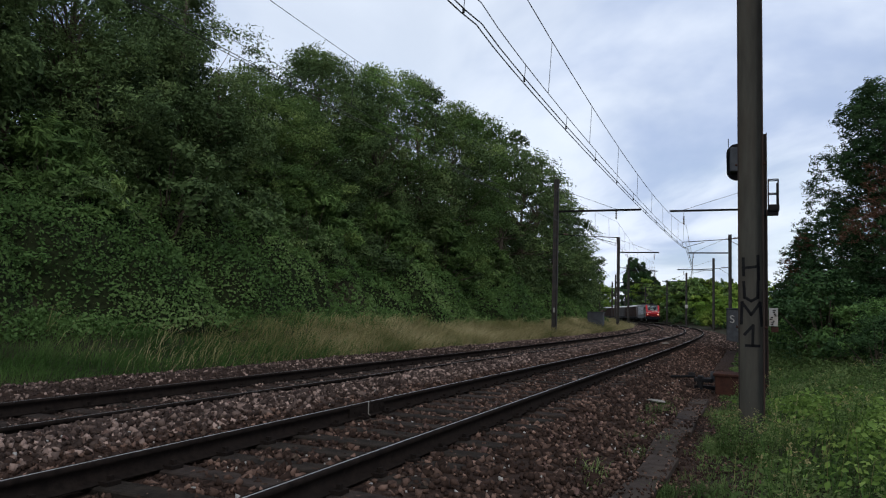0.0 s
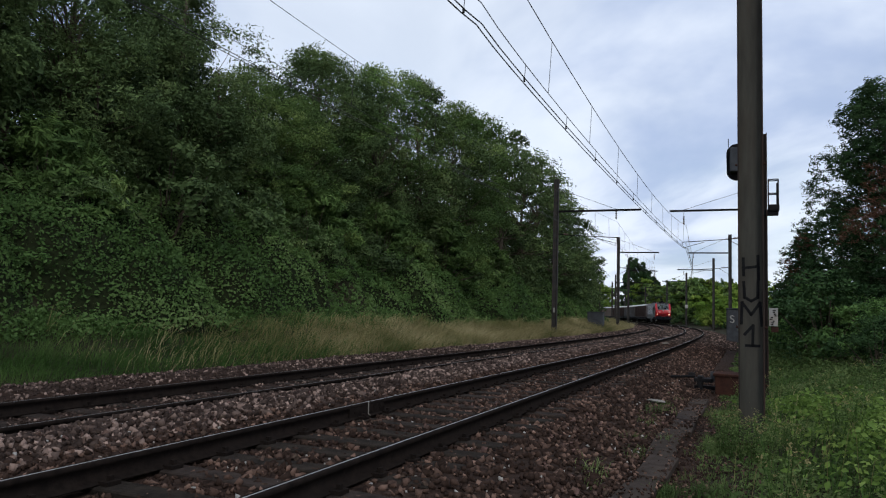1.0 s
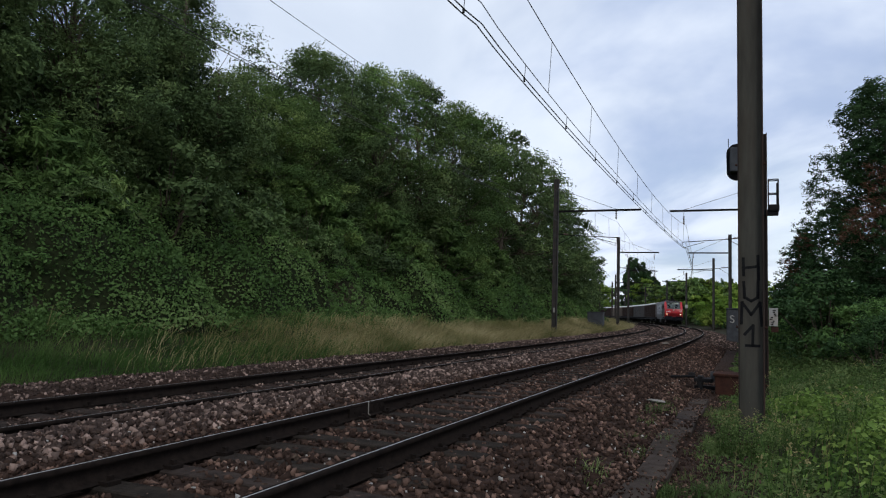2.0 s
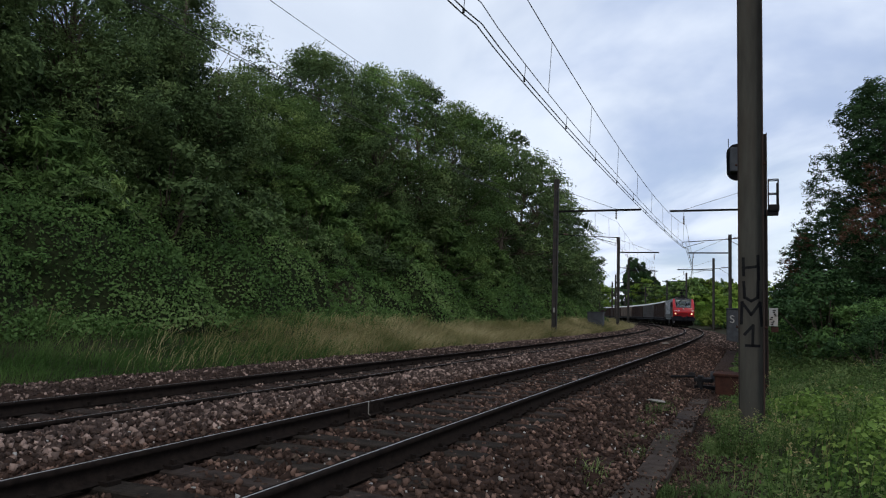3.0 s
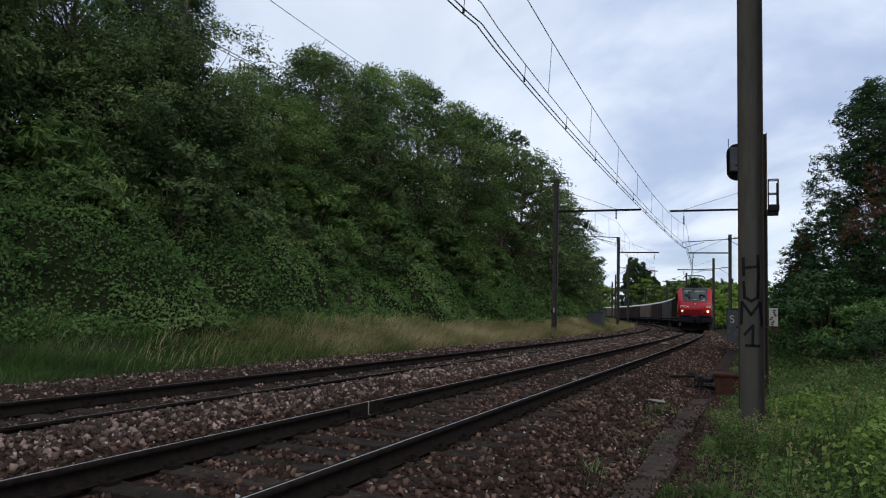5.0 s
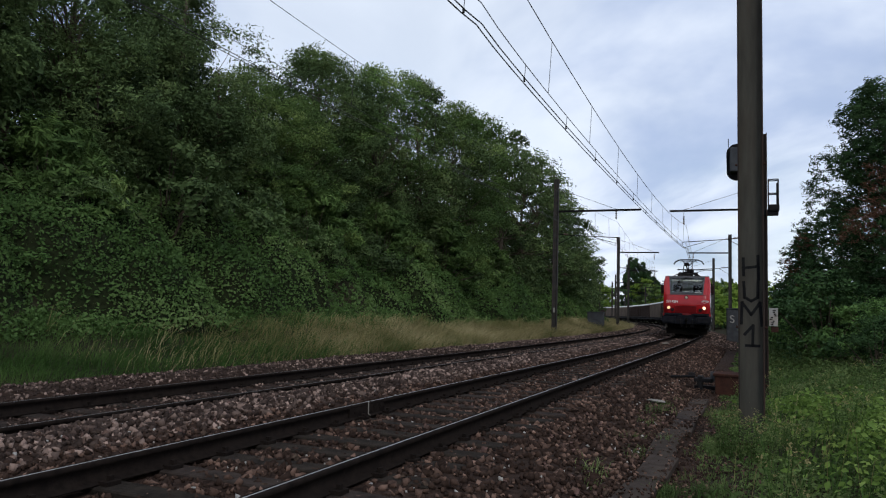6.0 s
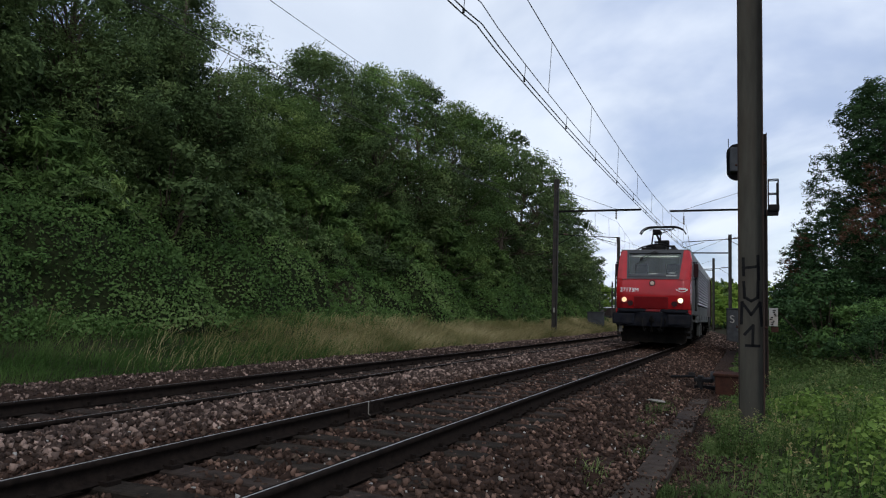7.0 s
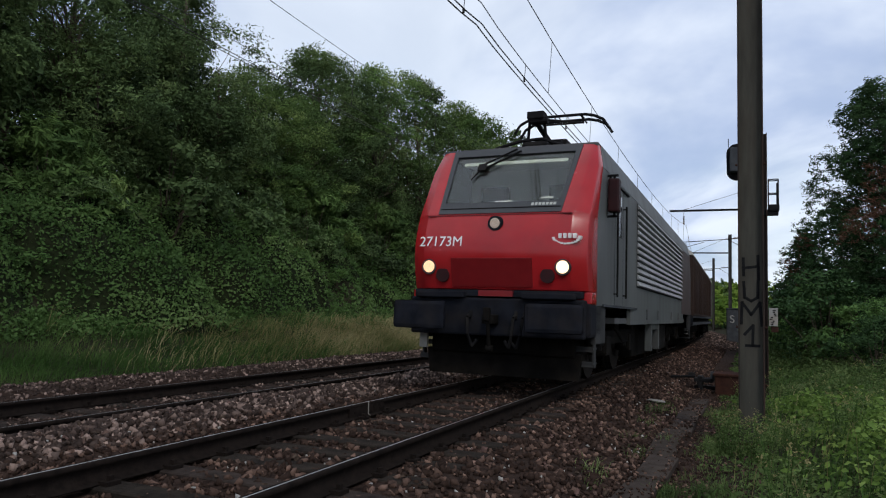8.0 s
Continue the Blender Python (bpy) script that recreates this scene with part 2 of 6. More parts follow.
def on(s, o, z=0.0):
    h = np.interp(s, TS, TH)
    return Vector((np.interp(s, TS, TX) + o * math.cos(h), np.interp(s, TS, TY) - o * math.sin(h), z))


def on_np(s, o):
    h = np.interp(s, TS, TH)
    return np.interp(s, TS, TX) + o * np.cos(h), np.interp(s, TS, TY) - o * np.sin(h)


def stand(s, o, z=0.0):
    """A pose at s, o: local y along the line, away from the camera; local x to the right."""
    return Matrix.Translation(on(s, o, z)) @ Matrix.Rotation(-heading(s), 4, "Z")


def to_track(x, y):
    """s and o of world points."""
    x, y = np.asarray(x, float), np.asarray(y, float)
    best = np.full(x.shape, 1e18)
    idx = np.zeros(x.shape, int)
    for i in range(0, len(TS), 2):
        d = (TX[i] - x) ** 2 + (TY[i] - y) ** 2
        k = d < best
        best[k], idx[k] = d[k], i
    h = TH[idx]
    dx, dy = x - TX[idx], y - TY[idx]
    return TS[idx] + dx * np.sin(h) + dy * np.cos(h), dx * np.cos(h) - dy * np.sin(h)


BANK_O = (-400, -60, -26, -20, -16, -12.5, -10.2, -8.5, -6.75, -6.2, 2.2, 3.0, 4.5, 8.0, 14.0, 400)
BANK_Z = (7.5, 7.5, 7.0, 6.0, 4.4, 2.2, 0.8, 0.05, -0.24, -0.75, -0.75, -0.42, -0.36, -0.05, 0.3, 0.3)


def ground_z(s, o):
    z = np.interp(o, BANK_O, BANK_Z)
    fade = np.interp(s, (60, 150), (1.0, 0.45))
    z = np.where((o < -8.5) & (z > 0), z * fade, z)
    bump = 0.12 * np.sin(s * 0.61 + o * 0.4) * np.sin(o * 0.83 - s * 0.23) + 0.2 * np.sin(s * 0.17 + 1.3) * np.sin(o * 0.21)
    hum = 0.55 * np.sin(s * 0.83 + o * 0.5) * np.sin(o * 0.9 - s * 0.31 + 1.0) + 0.28 * np.sin(s * 1.9 - o * 0.8 + 2.0) * np.sin(o * 1.7 + s * 0.6)
    z = z + hum * np.clip((-o - 9.6) / 1.5, 0, 1) * np.clip((30 + o) / 8, 0, 1)
    return z + bump * np.clip((np.abs(o + 1.4) - 5.6) / 4.0, 0, 1)


# ---- ground ----


def build_ground():
    def axis(lo, hi):
        a = [0.0]
        while a[-1] < hi:
            a.append(a[-1] + 0.6 * (1 + (a[-1] / 45) ** 2))
        b = [0.0]
        while b[-1] < -lo:
            b.append(b[-1] + 0.6 * (1 + (b[-1] / 45) ** 2))
        return np.array([-v for v in b[:0:-1]] + a)

    gx, gy = axis(-3000, 3000), axis(-1500, 4000)
    X, Y = np.meshgrid(gx, gy)
    s, o = to_track(X.ravel(), Y.ravel())
    Z = ground_z(s, o)
    n, m = len(gy), len(gx)
    i = np.arange(n * m).reshape(n, m)
    faces = np.stack([i[:-1, :-1], i[:-1, 1:], i[1:, 1:], i[1:, :-1]], -1).reshape(-1, 4)
    ob = mesh_np("ground", np.stack([X.ravel(), Y.ravel(), Z], -1), faces, M["earth"], smooth=True)
    tagged(ob, "brown earth of the cutting with a tall bank", "ground", kind="structure")


# cross section of the stone bed: shoulders, four rail seats, a heap between the tracks
BED_O = np.array([-7.3, -6.6, -5.6, -5.2, -4.6, -3.75, -3.1, -2.85, -2.45, -2.1, -1.8, -1.35, -0.95, -0.55, 0, 0.55, 0.95, 1.35, 1.9, 2.4, 3.1, 3.6])
BED_Z = np.array([-0.62, -0.20, -0.14, -0.17, -0.29, -0.29, -0.29, -0.17, -0.12, -0.09, -0.11, -0.20, -0.20, -0.20, -0.19, -0.20, -0.19, -0.19, -0.26, -0.34, -0.43, -0.62])


def bed_z(s, o):
    return np.interp(o, BED_O, BED_Z) + 0.02 * np.sin(s * 1.7 + o * 2.1) * np.sin(o * 3.3 - s * 0.9)


def build_bed():
    ss = np.concatenate([np.arange(-40, 60, 0.4), np.arange(60, 500, 2.0)])
    oo = np.unique(np.concatenate([BED_O, np.linspace(-7.3, 3.6, 60)]))
    Sg, Og = np.meshgrid(ss, oo, indexing="ij")
    x, y = on_np(Sg.ravel(), Og.ravel())
    z = bed_z(Sg.ravel(), Og.ravel())
    n, m = Sg.shape
    i = np.arange(n * m).reshape(n, m)
    faces = np.stack([i[:-1, :-1], i[:-1, 1:], i[1:, 1:], i[1:, :-1]], -1).reshape(-1, 4)
    bed = mesh_np("ballast_bed", np.stack([x, y, z], -1), faces, M["ballast"], smooth=True)
    return tagged(bed, "reddish brown crushed stone bed under two tracks", "ballast", kind="structure")


build_ground()
BED = build_bed()


# ---- rails ----
HEAD_TOP = [(-0.009, 0.0), (-0.006, 0.0015), (0.002, 0.0015), (0.005, 0.0)]
RAIL_SEC = [(-0.028, 0.0), (0.028, 0.0), (0.036, -0.006), (0.036, -0.036), (0.010, -0.05), (0.009, -0.128), (0.068, -0.152), (0.068, -0.165), (-0.068, -0.165), (-0.068, -0.152), (-0.009, -0.128), (-0.010, -0.05), (-0.036, -0.036), (-0.036, -0.004)]


def sweep(name, sec, o, z, ss, material, parent, closed=True):
    sec = np.array(sec)
    k = len(sec)
    h = np.interp(ss, TS, TH)
    x, y = np.interp(ss, TS, TX), np.interp(ss, TS, TY)
    off = o + sec[:, 0][None, :]
    V = np.stack([x[:, None] + off * np.cos(h)[:, None], y[:, None] - off * np.sin(h)[:, None], np.broadcast_to(z + sec[:, 1], (len(ss), k))], -1).reshape(-1, 3)
    i = np.arange(len(ss) * k).reshape(len(ss), k)
    j = np.roll(i, -1, axis=1)
    if not closed:
        i2, j2 = i[:, :-1], j[:, :-1]
    else:
        i2, j2 = i, j
    faces = np.stack([i2[:-1], j2[:-1], j2[1:], i2[1:]], -1).reshape(-1, 4)
    return mesh_np(name, V, faces, material, parent)


def build_track(o, z, label, shine):
    t = empty("railway_track", Matrix(), label, "railway track", "the two tracks")
    ss = np.concatenate([np.arange(-40, 60, 0.5), np.arange(60, 500, 1.5)])
    for side in (-0.7525, 0.7525):
        r = sweep("rail", RAIL_SEC, o + side, z, ss, M["rail"], t)
        sweep("running_surface", HEAD_TOP, o + side, z, ss, shine, r, closed=False)
    return t


TRACK_NEAR = build_track(0.0, 0.0, "rusty rails with polished tops on dark wooden sleepers", M["rail_top"])
TRACK_FAR = build_track(-SPACING, FAR_DROP, "rusty rails half sunk in pale stones beside the bank", M["rail_dull"])


# ---- plants ----


def leaf_cloud(centres, rng, size, spread=0.35, up=0.35, long=1.7, droop=0.0, facing=None, loose=0.55):
    """A folded leaf of two faces for each centre; facing gives the way each blade looks, loosely kept. Returns verts and faces."""
    n = len(centres)
    sz = (size * rng.uniform(0.6, 1.35, n))[:, None]
    d = rng.normal(size=(n, 3))
    d[:, 2] = d[:, 2] * 0.6 - droop
    nr = rng.normal(size=(n, 3))
    if facing is None:
        nr[:, 2] = np.abs(nr[:, 2]) + up
    else:
        nr = facing + nr * loose
        nr /= np.linalg.norm(nr, axis=1)[:, None] + 1e-9
        d -= nr * (np.sum(d * nr, 1) * 0.85)[:, None]
    d /= np.linalg.norm(d, axis=1)[:, None] + 1e-9
    w = np.cross(d, nr)
    w /= np.linalg.norm(w, axis=1)[:, None] + 1e-9
    nn = np.cross(w, d)
    c = np.asarray(centres, float)
    a = c - d * sz * long * 0.5
    b = c + d * sz * long * 0.5 - nn * sz * 0.15
    l = c + w * sz * spread * 1.2 + nn * sz * 0.12
    r = c - w * sz * spread * 1.2 + nn * sz * 0.12
    V = np.stack([a, l, b, r], 1).reshape(-1, 3)
    i = np.arange(n) * 4
    F = np.concatenate([np.stack([i, i + 1, i + 2], -1), np.stack([i, i + 2, i + 3], -1)])
    return V, F


def unit(v):
    return v / (np.linalg.norm(v, axis=-1, keepdims=True) + 1e-9)


def lobe_leaves(rng, c, r, n, flat=0.62, out=None, per_twig=20, lift=0.35):
    """Leaf places and facings over the upper, outer shell of one rounded clump, gathered into sprays."""
    k = max(6, n // per_twig)
    lean = np.array((0, 0, lift)) + (unit(np.array((*out, 0.0))) * 0.45 if out is not None else 0)
    u = unit(unit(rng.normal(size=(k, 3))) + lean)
    tw = u * r * rng.uniform(0.62, 1.12, (k, 1)) * np.array((1, 1, flat))
    i = rng.integers(0, k, n)
    q = tw[i] + rng.normal(size=(n, 3)) * np.array((0.17, 0.17, 0.09)) * r
    q[:, 2] -= rng.uniform(0, 0.16, n) ** 1.5 * r
    f = unit(u[i] * np.array((1, 1, 1.25)) + np.array((0, 0, 0.3)))
    return q + np.asarray(c, float), f


def limb(bm, pts, r0, r1, n=6):
    for i in range(len(pts) - 1):
        f0, f1 = i / (len(pts) - 1), (i + 1) / (len(pts) - 1)
        rod(bm, pts[i], pts[i + 1], r0 + (r1 - r0) * f0, r0 + (r1 - r0) * f1, n, cap=False)


def tree_proto(seed, height, radius, leaves, leaf, material, label, bare=0.25, lumps=26, category="tree", frond=(0.3, 2.1)):
    """Tapered trunk, limbs out to the sprays, and a crown of leaves in uneven clumps with gaps."""
    rng = np.random.default_rng(seed)
    t = empty("tree", Matrix(), label, category)
    bm = bmesh.new()
    top = Vector((rng.normal(0, 0.3), rng.normal(0, 0.3), height * 0.78))
    spine = [Vector((0, 0, -0.5))]
    for i in range(1, 6):
        f = i / 5
        spine.append(top * f + Vector((rng.normal(0, 0.18), rng.normal(0, 0.18), 0)))
    limb(bm, spine, height * 0.018 + 0.04, 0.03, 8)
    cl = []
    for i in range(lumps):
        z = rng.uniform(bare, 1.0)
        prof = math.sin(math.pi * min(1, max(0.05, (z - bare * 0.7) / (1.06 - bare * 0.7))) ** 0.8)
        a = rng.uniform(0, 2 * math.pi)
        rr = radius * prof * rng.uniform(0.35, 1.05)
        c = Vector((rr * math.cos(a), rr * math.sin(a), z * height))
        cl.append((c, rng.uniform(0.17, 0.36) * radius))
        k = min(5, max(2, int(z * 5 * 0.95)))
        mid = (spine[k] + c) / 2 + Vector((0, 0, -0.2))
        limb(bm, [spine[k], mid, c], height * 0.0035 + 0.008, 0.008, 4)
    part("trunk", bm, M["bark"], t)
    per = leaves // len(cl)
    pts, facing = [], []
    for c, r in cl:
        q, f = lobe_leaves(rng, c, r * 1.08, per, out=(c.x, c.y))
        pts.append(q)
        facing.append(f)
    V, F = leaf_cloud(np.concatenate(pts), rng, leaf, spread=frond[0], long=frond[1], droop=0.25, facing=np.concatenate(facing))
    mesh_np("crown", V, F, material, t)
    return t


def conifer_proto(seed, height, radius, leaves, leaf, material, label, brown=None, category="tree"):
    """A dense upright crown of drooping plumes, widest below the middle."""
    rng = np.random.default_rng(seed)
    t = empty("conifer", Matrix(), label, category)
    bm = bmesh.new()
    limb(bm, [Vector((0, 0, -0.5)), Vector((0.05, 0, height * 0.5)), Vector((0, 0.05, height * 0.97))], 0.05 + height * 0.012, 0.02, 7)
    nb = 230
    tips = []
    for i in range(nb):
        z = rng.uniform(0.03, 0.98)
        a = rng.uniform(0, 2 * math.pi)
        rr = radius * (1 - z ** 4) * min(1, 0.62 + z) * rng.choice((0.3, 0.6, 0.9, 1.0)) * rng.uniform(0.85, 1.08) + 0.1
        tip = Vector((rr * math.cos(a), rr * math.sin(a), z * height + rr * 0.12))
        limb(bm, [Vector((0, 0, z * height * 0.94)), tip], 0.025, 0.008, 4)
        tips.append((tip, z, a, (0.36 < z < 0.62 or (brown or 0) > 0.8 and z > 0.4) and math.cos(a - 4.1) > 1.0 - 0.75 * (brown or 0)))
    part("trunk", bm, M["bark"], t)
    live, dead = ([], []), ([], [])
    per = leaves // nb
    for tip, z, a, old in tips:
        out = (math.cos(a), math.sin(a))
        q, f = lobe_leaves(rng, tip, radius * 0.19, per, flat=1.15, out=out, per_twig=12, lift=0.2)
        to = dead if brown and old else live
        to[0].append(q)
        to[1].append(f)
    V, F = leaf_cloud(np.concatenate(live[0]), rng, leaf, spread=0.26, long=2.2, droop=-0.35, facing=np.concatenate(live[1]), loose=0.6)
    mesh_np("crown", V, F, material, t)
    if dead[0]:
        V, F = leaf_cloud(np.concatenate(dead[0]), rng, leaf, spread=0.15, long=2.4, droop=0.2, facing=np.concatenate(dead[1]), loose=0.8)
        tagged(mesh_np("dead_sprays", V, F, M["leaf_r"], t), "browned dead sprays")
    return t


def shrub_proto(seed, height, radius, leaves, leaf, material, label, frond=(0.34, 1.8)):
    rng = np.random.default_rng(seed)
    t = empty("shrub", Matrix(), label, "shrub")
    bm = bmesh.new()
    pts, facing = [], []
    nb = 18
    for i in range(nb):
        a, el = rng.uniform(0, 2 * math.pi), rng.uniform(0.2, 1.45)
        L = rng.uniform(0.62, 1.0)
        tip = Vector((radius * L * math.cos(a) * math.cos(el), radius * L * math.sin(a) * math.cos(el), height * L * math.sin(el)))
        limb(bm, [Vector((0, 0, -0.25)), tip * 0.5 + Vector((0, 0, 0.1)), tip], 0.03, 0.008, 4)
        q, f = lobe_leaves(rng, tip * 0.94, radius * rng.uniform(0.24, 0.36), leaves // nb, flat=0.75, out=(tip.x, tip.y))
        pts.append(q)
        facing.append(f)
    part("branchwork", bm, M["bark"], t)
    P = np.concatenate(pts)
    P[:, 2] = np.maximum(P[:, 2], 0.0)
    V, F = leaf_cloud(P, rng, leaf, spread=frond[0], long=frond[1], droop=0.15, facing=np.concatenate(facing))
    mesh_np("foliage", V, F, material, t)
    return t


def ivy_proto(seed, height, radius, leaves, leaf, material):
    """A dead stem wrapped in ivy that hangs in strands."""
    rng = np.random.default_rng(seed)
    t = empty("ivy", Matrix(), "dark ivy hanging in curtains from the trees", "ivy")
    bm = bmesh.new()
    limb(bm, [Vector((0, 0, -0.5)), Vector((0.1, 0, height * 0.5)), Vector((0, 0.1, height))], 0.12, 0.05, 7)
    part("stem", bm, M["bark"], t)
    pts, facing = [], []
    for i in range(26):
        a = rng.uniform(0, 2 * math.pi)
        rr = radius * rng.uniform(0.5, 1.0)
        top = height * rng.uniform(0.6, 1.02)
        drop = height * rng.uniform(0.3, 0.75)
        n = leaves // 26
        f = rng.random(n)
        swell = 0.35 + 0.5 * np.sin(np.pi * np.clip(f, 0, 1)) + 0.15 * np.sin(f * 19 + i)
        x, y = rr * math.cos(a) * swell, rr * math.sin(a) * swell
        q = np.stack([x, y, top - drop * f], -1) + rng.normal(size=(n, 3)) * np.array((0.13, 0.13, 0.08))
        pts.append(q)
        facing.append(np.tile((math.cos(a), math.sin(a), 0.45), (n, 1)) + rng.normal(size=(n, 3)) * 0.25)
    P = np.concatenate(pts)
    P[:, 2] = np.maximum(P[:, 2], 0.0)
    V, F = leaf_cloud(P, rng, leaf, spread=0.4, long=1.5, droop=0.8, facing=np.concatenate(facing))
    mesh_np("foliage", V, F, material, t)
    return t


def put(proto, s, o, scale, turn, group, sink=0.0, zscale=1.0):
    p = on(s, o)
    z = float(ground_z(np.array([s]), np.array([o]))[0]) - sink
    ob = copy_thing(proto, Matrix())
    ob.matrix_basis = Matrix.LocRotScale((p.x, p.y, z), Euler((0, 0, turn)), (scale, scale, scale * zscale))
    return tagged(ob, group=group)


def drop_thing(ob):
    for o in (*ob.children_recursive, ob):
        bpy.data.objects.remove(o)


def build_woods():
    rng = np.random.default_rng(5)
    lab = "leafy green tree growing on the railway bank"
    big = [tree_proto(11 + i, 10.0, 3.7, 37000, 0.08, M["leaf_a"] if i != 2 else M["leaf_b"], lab, 0.08, 62) for i in range(3)]
    airy = tree_proto(14, 10.0, 3.7, 20000, 0.075, M["leaf_b"], "dark tree with gaps of sky in its crown", 0.2, 34)
    mid = [tree_proto(21 + i, 10.0, 3.7, 13000, 0.12, M["leaf_b"], lab, 0.06, 54) for i in range(3)]
    dark = [tree_proto(31 + i, 10.0, 4.0, 4200, 0.2, M["leaf_b"], "dark green tree standing deep in the wood", 0.08, 34) for i in range(2)]
    away = tree_proto(41, 10.0, 4.2, 1500, 0.42, M["leaf_b"], "dark green tree on the bank past the bend", 0.06, 26)
    bush = [shrub_proto(51 + i, 2.4, 1.9, 3600, 0.085 if i < 2 else 0.08, M["leaf_c"] if i < 2 else M["leaf_b"], "green bush on the slope of the bank") for i in range(4)]
    bush_far = [shrub_proto(61 + i, 2.4, 1.9, 900, 0.17, M["leaf_c"] if i < 1 else M["leaf_b"], "green bush on the slope of the bank") for i in range(2)]
    bright = shrub_proto(66, 2.6, 1.7, 5200, 0.085, M["leaf_a"], "light green feathery bush on the bank", (0.24, 2.6))
    # yellow-green leaf colour stands in for light coming through these crowns
    sunny = tree_proto(67, 10.0, 3.7, 9000, 0.12, M["leaf_d"], "small tree coloured yellow-green to show backlit leaves", 0.1, 40)
    ivy = [ivy_proto(68 + i, 7.0, 1.3, 6500, 0.085, M["leaf_b"]) for i in range(2)]
    # front row on the slope: s, o, size
    front = [(8, -16.5, 1.1), (11, -17.5, 1.12), (14.0, -15.3, 0.86), (16.2, -18.0, 1.0), (20.3, -18.6, 0.92), (18.5, -15.6, 0.88), (22.8, -15.4, 0.63), (25.5, -15.2, 0.69), (29.4, -16.2, 0.96),
             (31.2, -17.8, 0.95), (33, -15, 1.0), (37.5, -15.3, 1.12), (41, -14, 1.06), (45.5, -14.6, 1.13), (50, -13.5, 1.15), (55, -13, 1.16), (60, -13.5, 1.17), (65, -12.3, 1.08),
             (70, -13.0, 1.08), (76, -13.2, 0.98), (82, -13.2, 0.86), (89, -13.2, 0.72), (95, -13.2, 0.6), (107, -14, 0.7), (118, -14, 0.7)]
    for i, (s, o, k) in enumerate(front):
        put(airy if s in (16.2, 20.3, 11) else (big if s < 47 else mid)[i % 3], s, o, k * rng.uniform(0.97, 1.03), rng.uniform(0, 6.28), "trees on the bank", 0.2)
    for i in range(24):
        s = 2 + i * 5.2 + rng.uniform(-1, 1)
        put(dark[i % 2], s, -21.0 + rng.uniform(-1.5, 1.0), rng.uniform(0.9, 1.05) * (0.8 if s < 17 else 0.66 if s < 45 else 0.74), rng.uniform(0, 6.28), "trees on the bank", 0.3)
    for i in range(30):
        s = 2 + i * 3.6 + rng.uniform(-1, 1)
        put((bush if s < 48 else bush_far)[2 + i % 2 if s < 48 else 1], s, -13.2 + rng.uniform(-1.3, 0.9) + (0.3 if s > 60 else 0), rng.uniform(0.8, 1.6), rng.uniform(0, 6.28), "bushes on the bank", 0.15)
    for i in range(15):
        s = 5 + i * 3.1
        put(bush[2 + i % 2], s, -17.3 + rng.uniform(-1, 1), rng.uniform(1.5, 2.0), rng.uniform(0, 6.28), "bushes on the bank", 0.2)
    for i in range(26):
        s = 3 + i * 3.5 + rng.uniform(-0.8, 0.8)
        put((bush if s < 48 else bush_far)[i % 2 if s < 48 else 0], s, -11.2 + rng.uniform(-1.2, 0.7), rng.uniform(0.4, 0.75), rng.uniform(0, 6.28), "bushes on the bank", 0.2, 0.75)
    for s, o, k in ((12.6, -13.6, 1.1), (25.0, -13.6, 1.25), (30.6, -13.2, 1.2), (36.5, -12.6, 1.5), (38.6, -12.9, 1.25), (22.0, -13.8, 0.9), (46, -12.6, 1.2)):
        put(bright, s, o, k, s * 2.1, "light green bushes on the bank", 0.2, 1.15)
    for s, o, k in ((25.5, -18.6, 0.5), (28.6, -18.9, 0.44), (21.5, -18.8, 0.42)):
        put(sunny, s, o, k, s, "yellow-green trees", 0.2)
    for i, (s, o, k) in enumerate(((14.6, -14.4, 0.9), (16.4, -14.3, 1.05), (18.0, -14.6, 1.1), (19.8, -14.3, 0.9), (12.4, -15.0, 1.0), (33.5, -13.6, 0.75))):
        put(ivy[i % 2], s, o, k, s * 1.7, "curtains of ivy", 0.2)
    # woods behind the curve
    for i in range(34):
        s = 128 + i * 8.5 + rng.uniform(-2, 2)
        put(away, s, rng.choice((-16, -21)) + rng.uniform(-2, 2), rng.uniform(0.75, 1.0), rng.uniform(0, 6.28), "trees on the bank", 0.3)
    for p in big + mid + dark + [away, airy] + bush + bush_far + [bright, sunny] + ivy:
        drop_thing(p)


def put_xy(proto, x, y, scale, turn, group, sink=0.1):
    s, o = to_track(np.array([x]), np.array([y]))
    z = float(ground_z(s, o)[0]) - sink
    ob = copy_thing(proto, Matrix())
    ob.matrix_basis = Matrix.LocRotScale((x, y, z), Euler((0, 0, turn)), (scale, scale, scale))
    return tagged(ob, group=group)


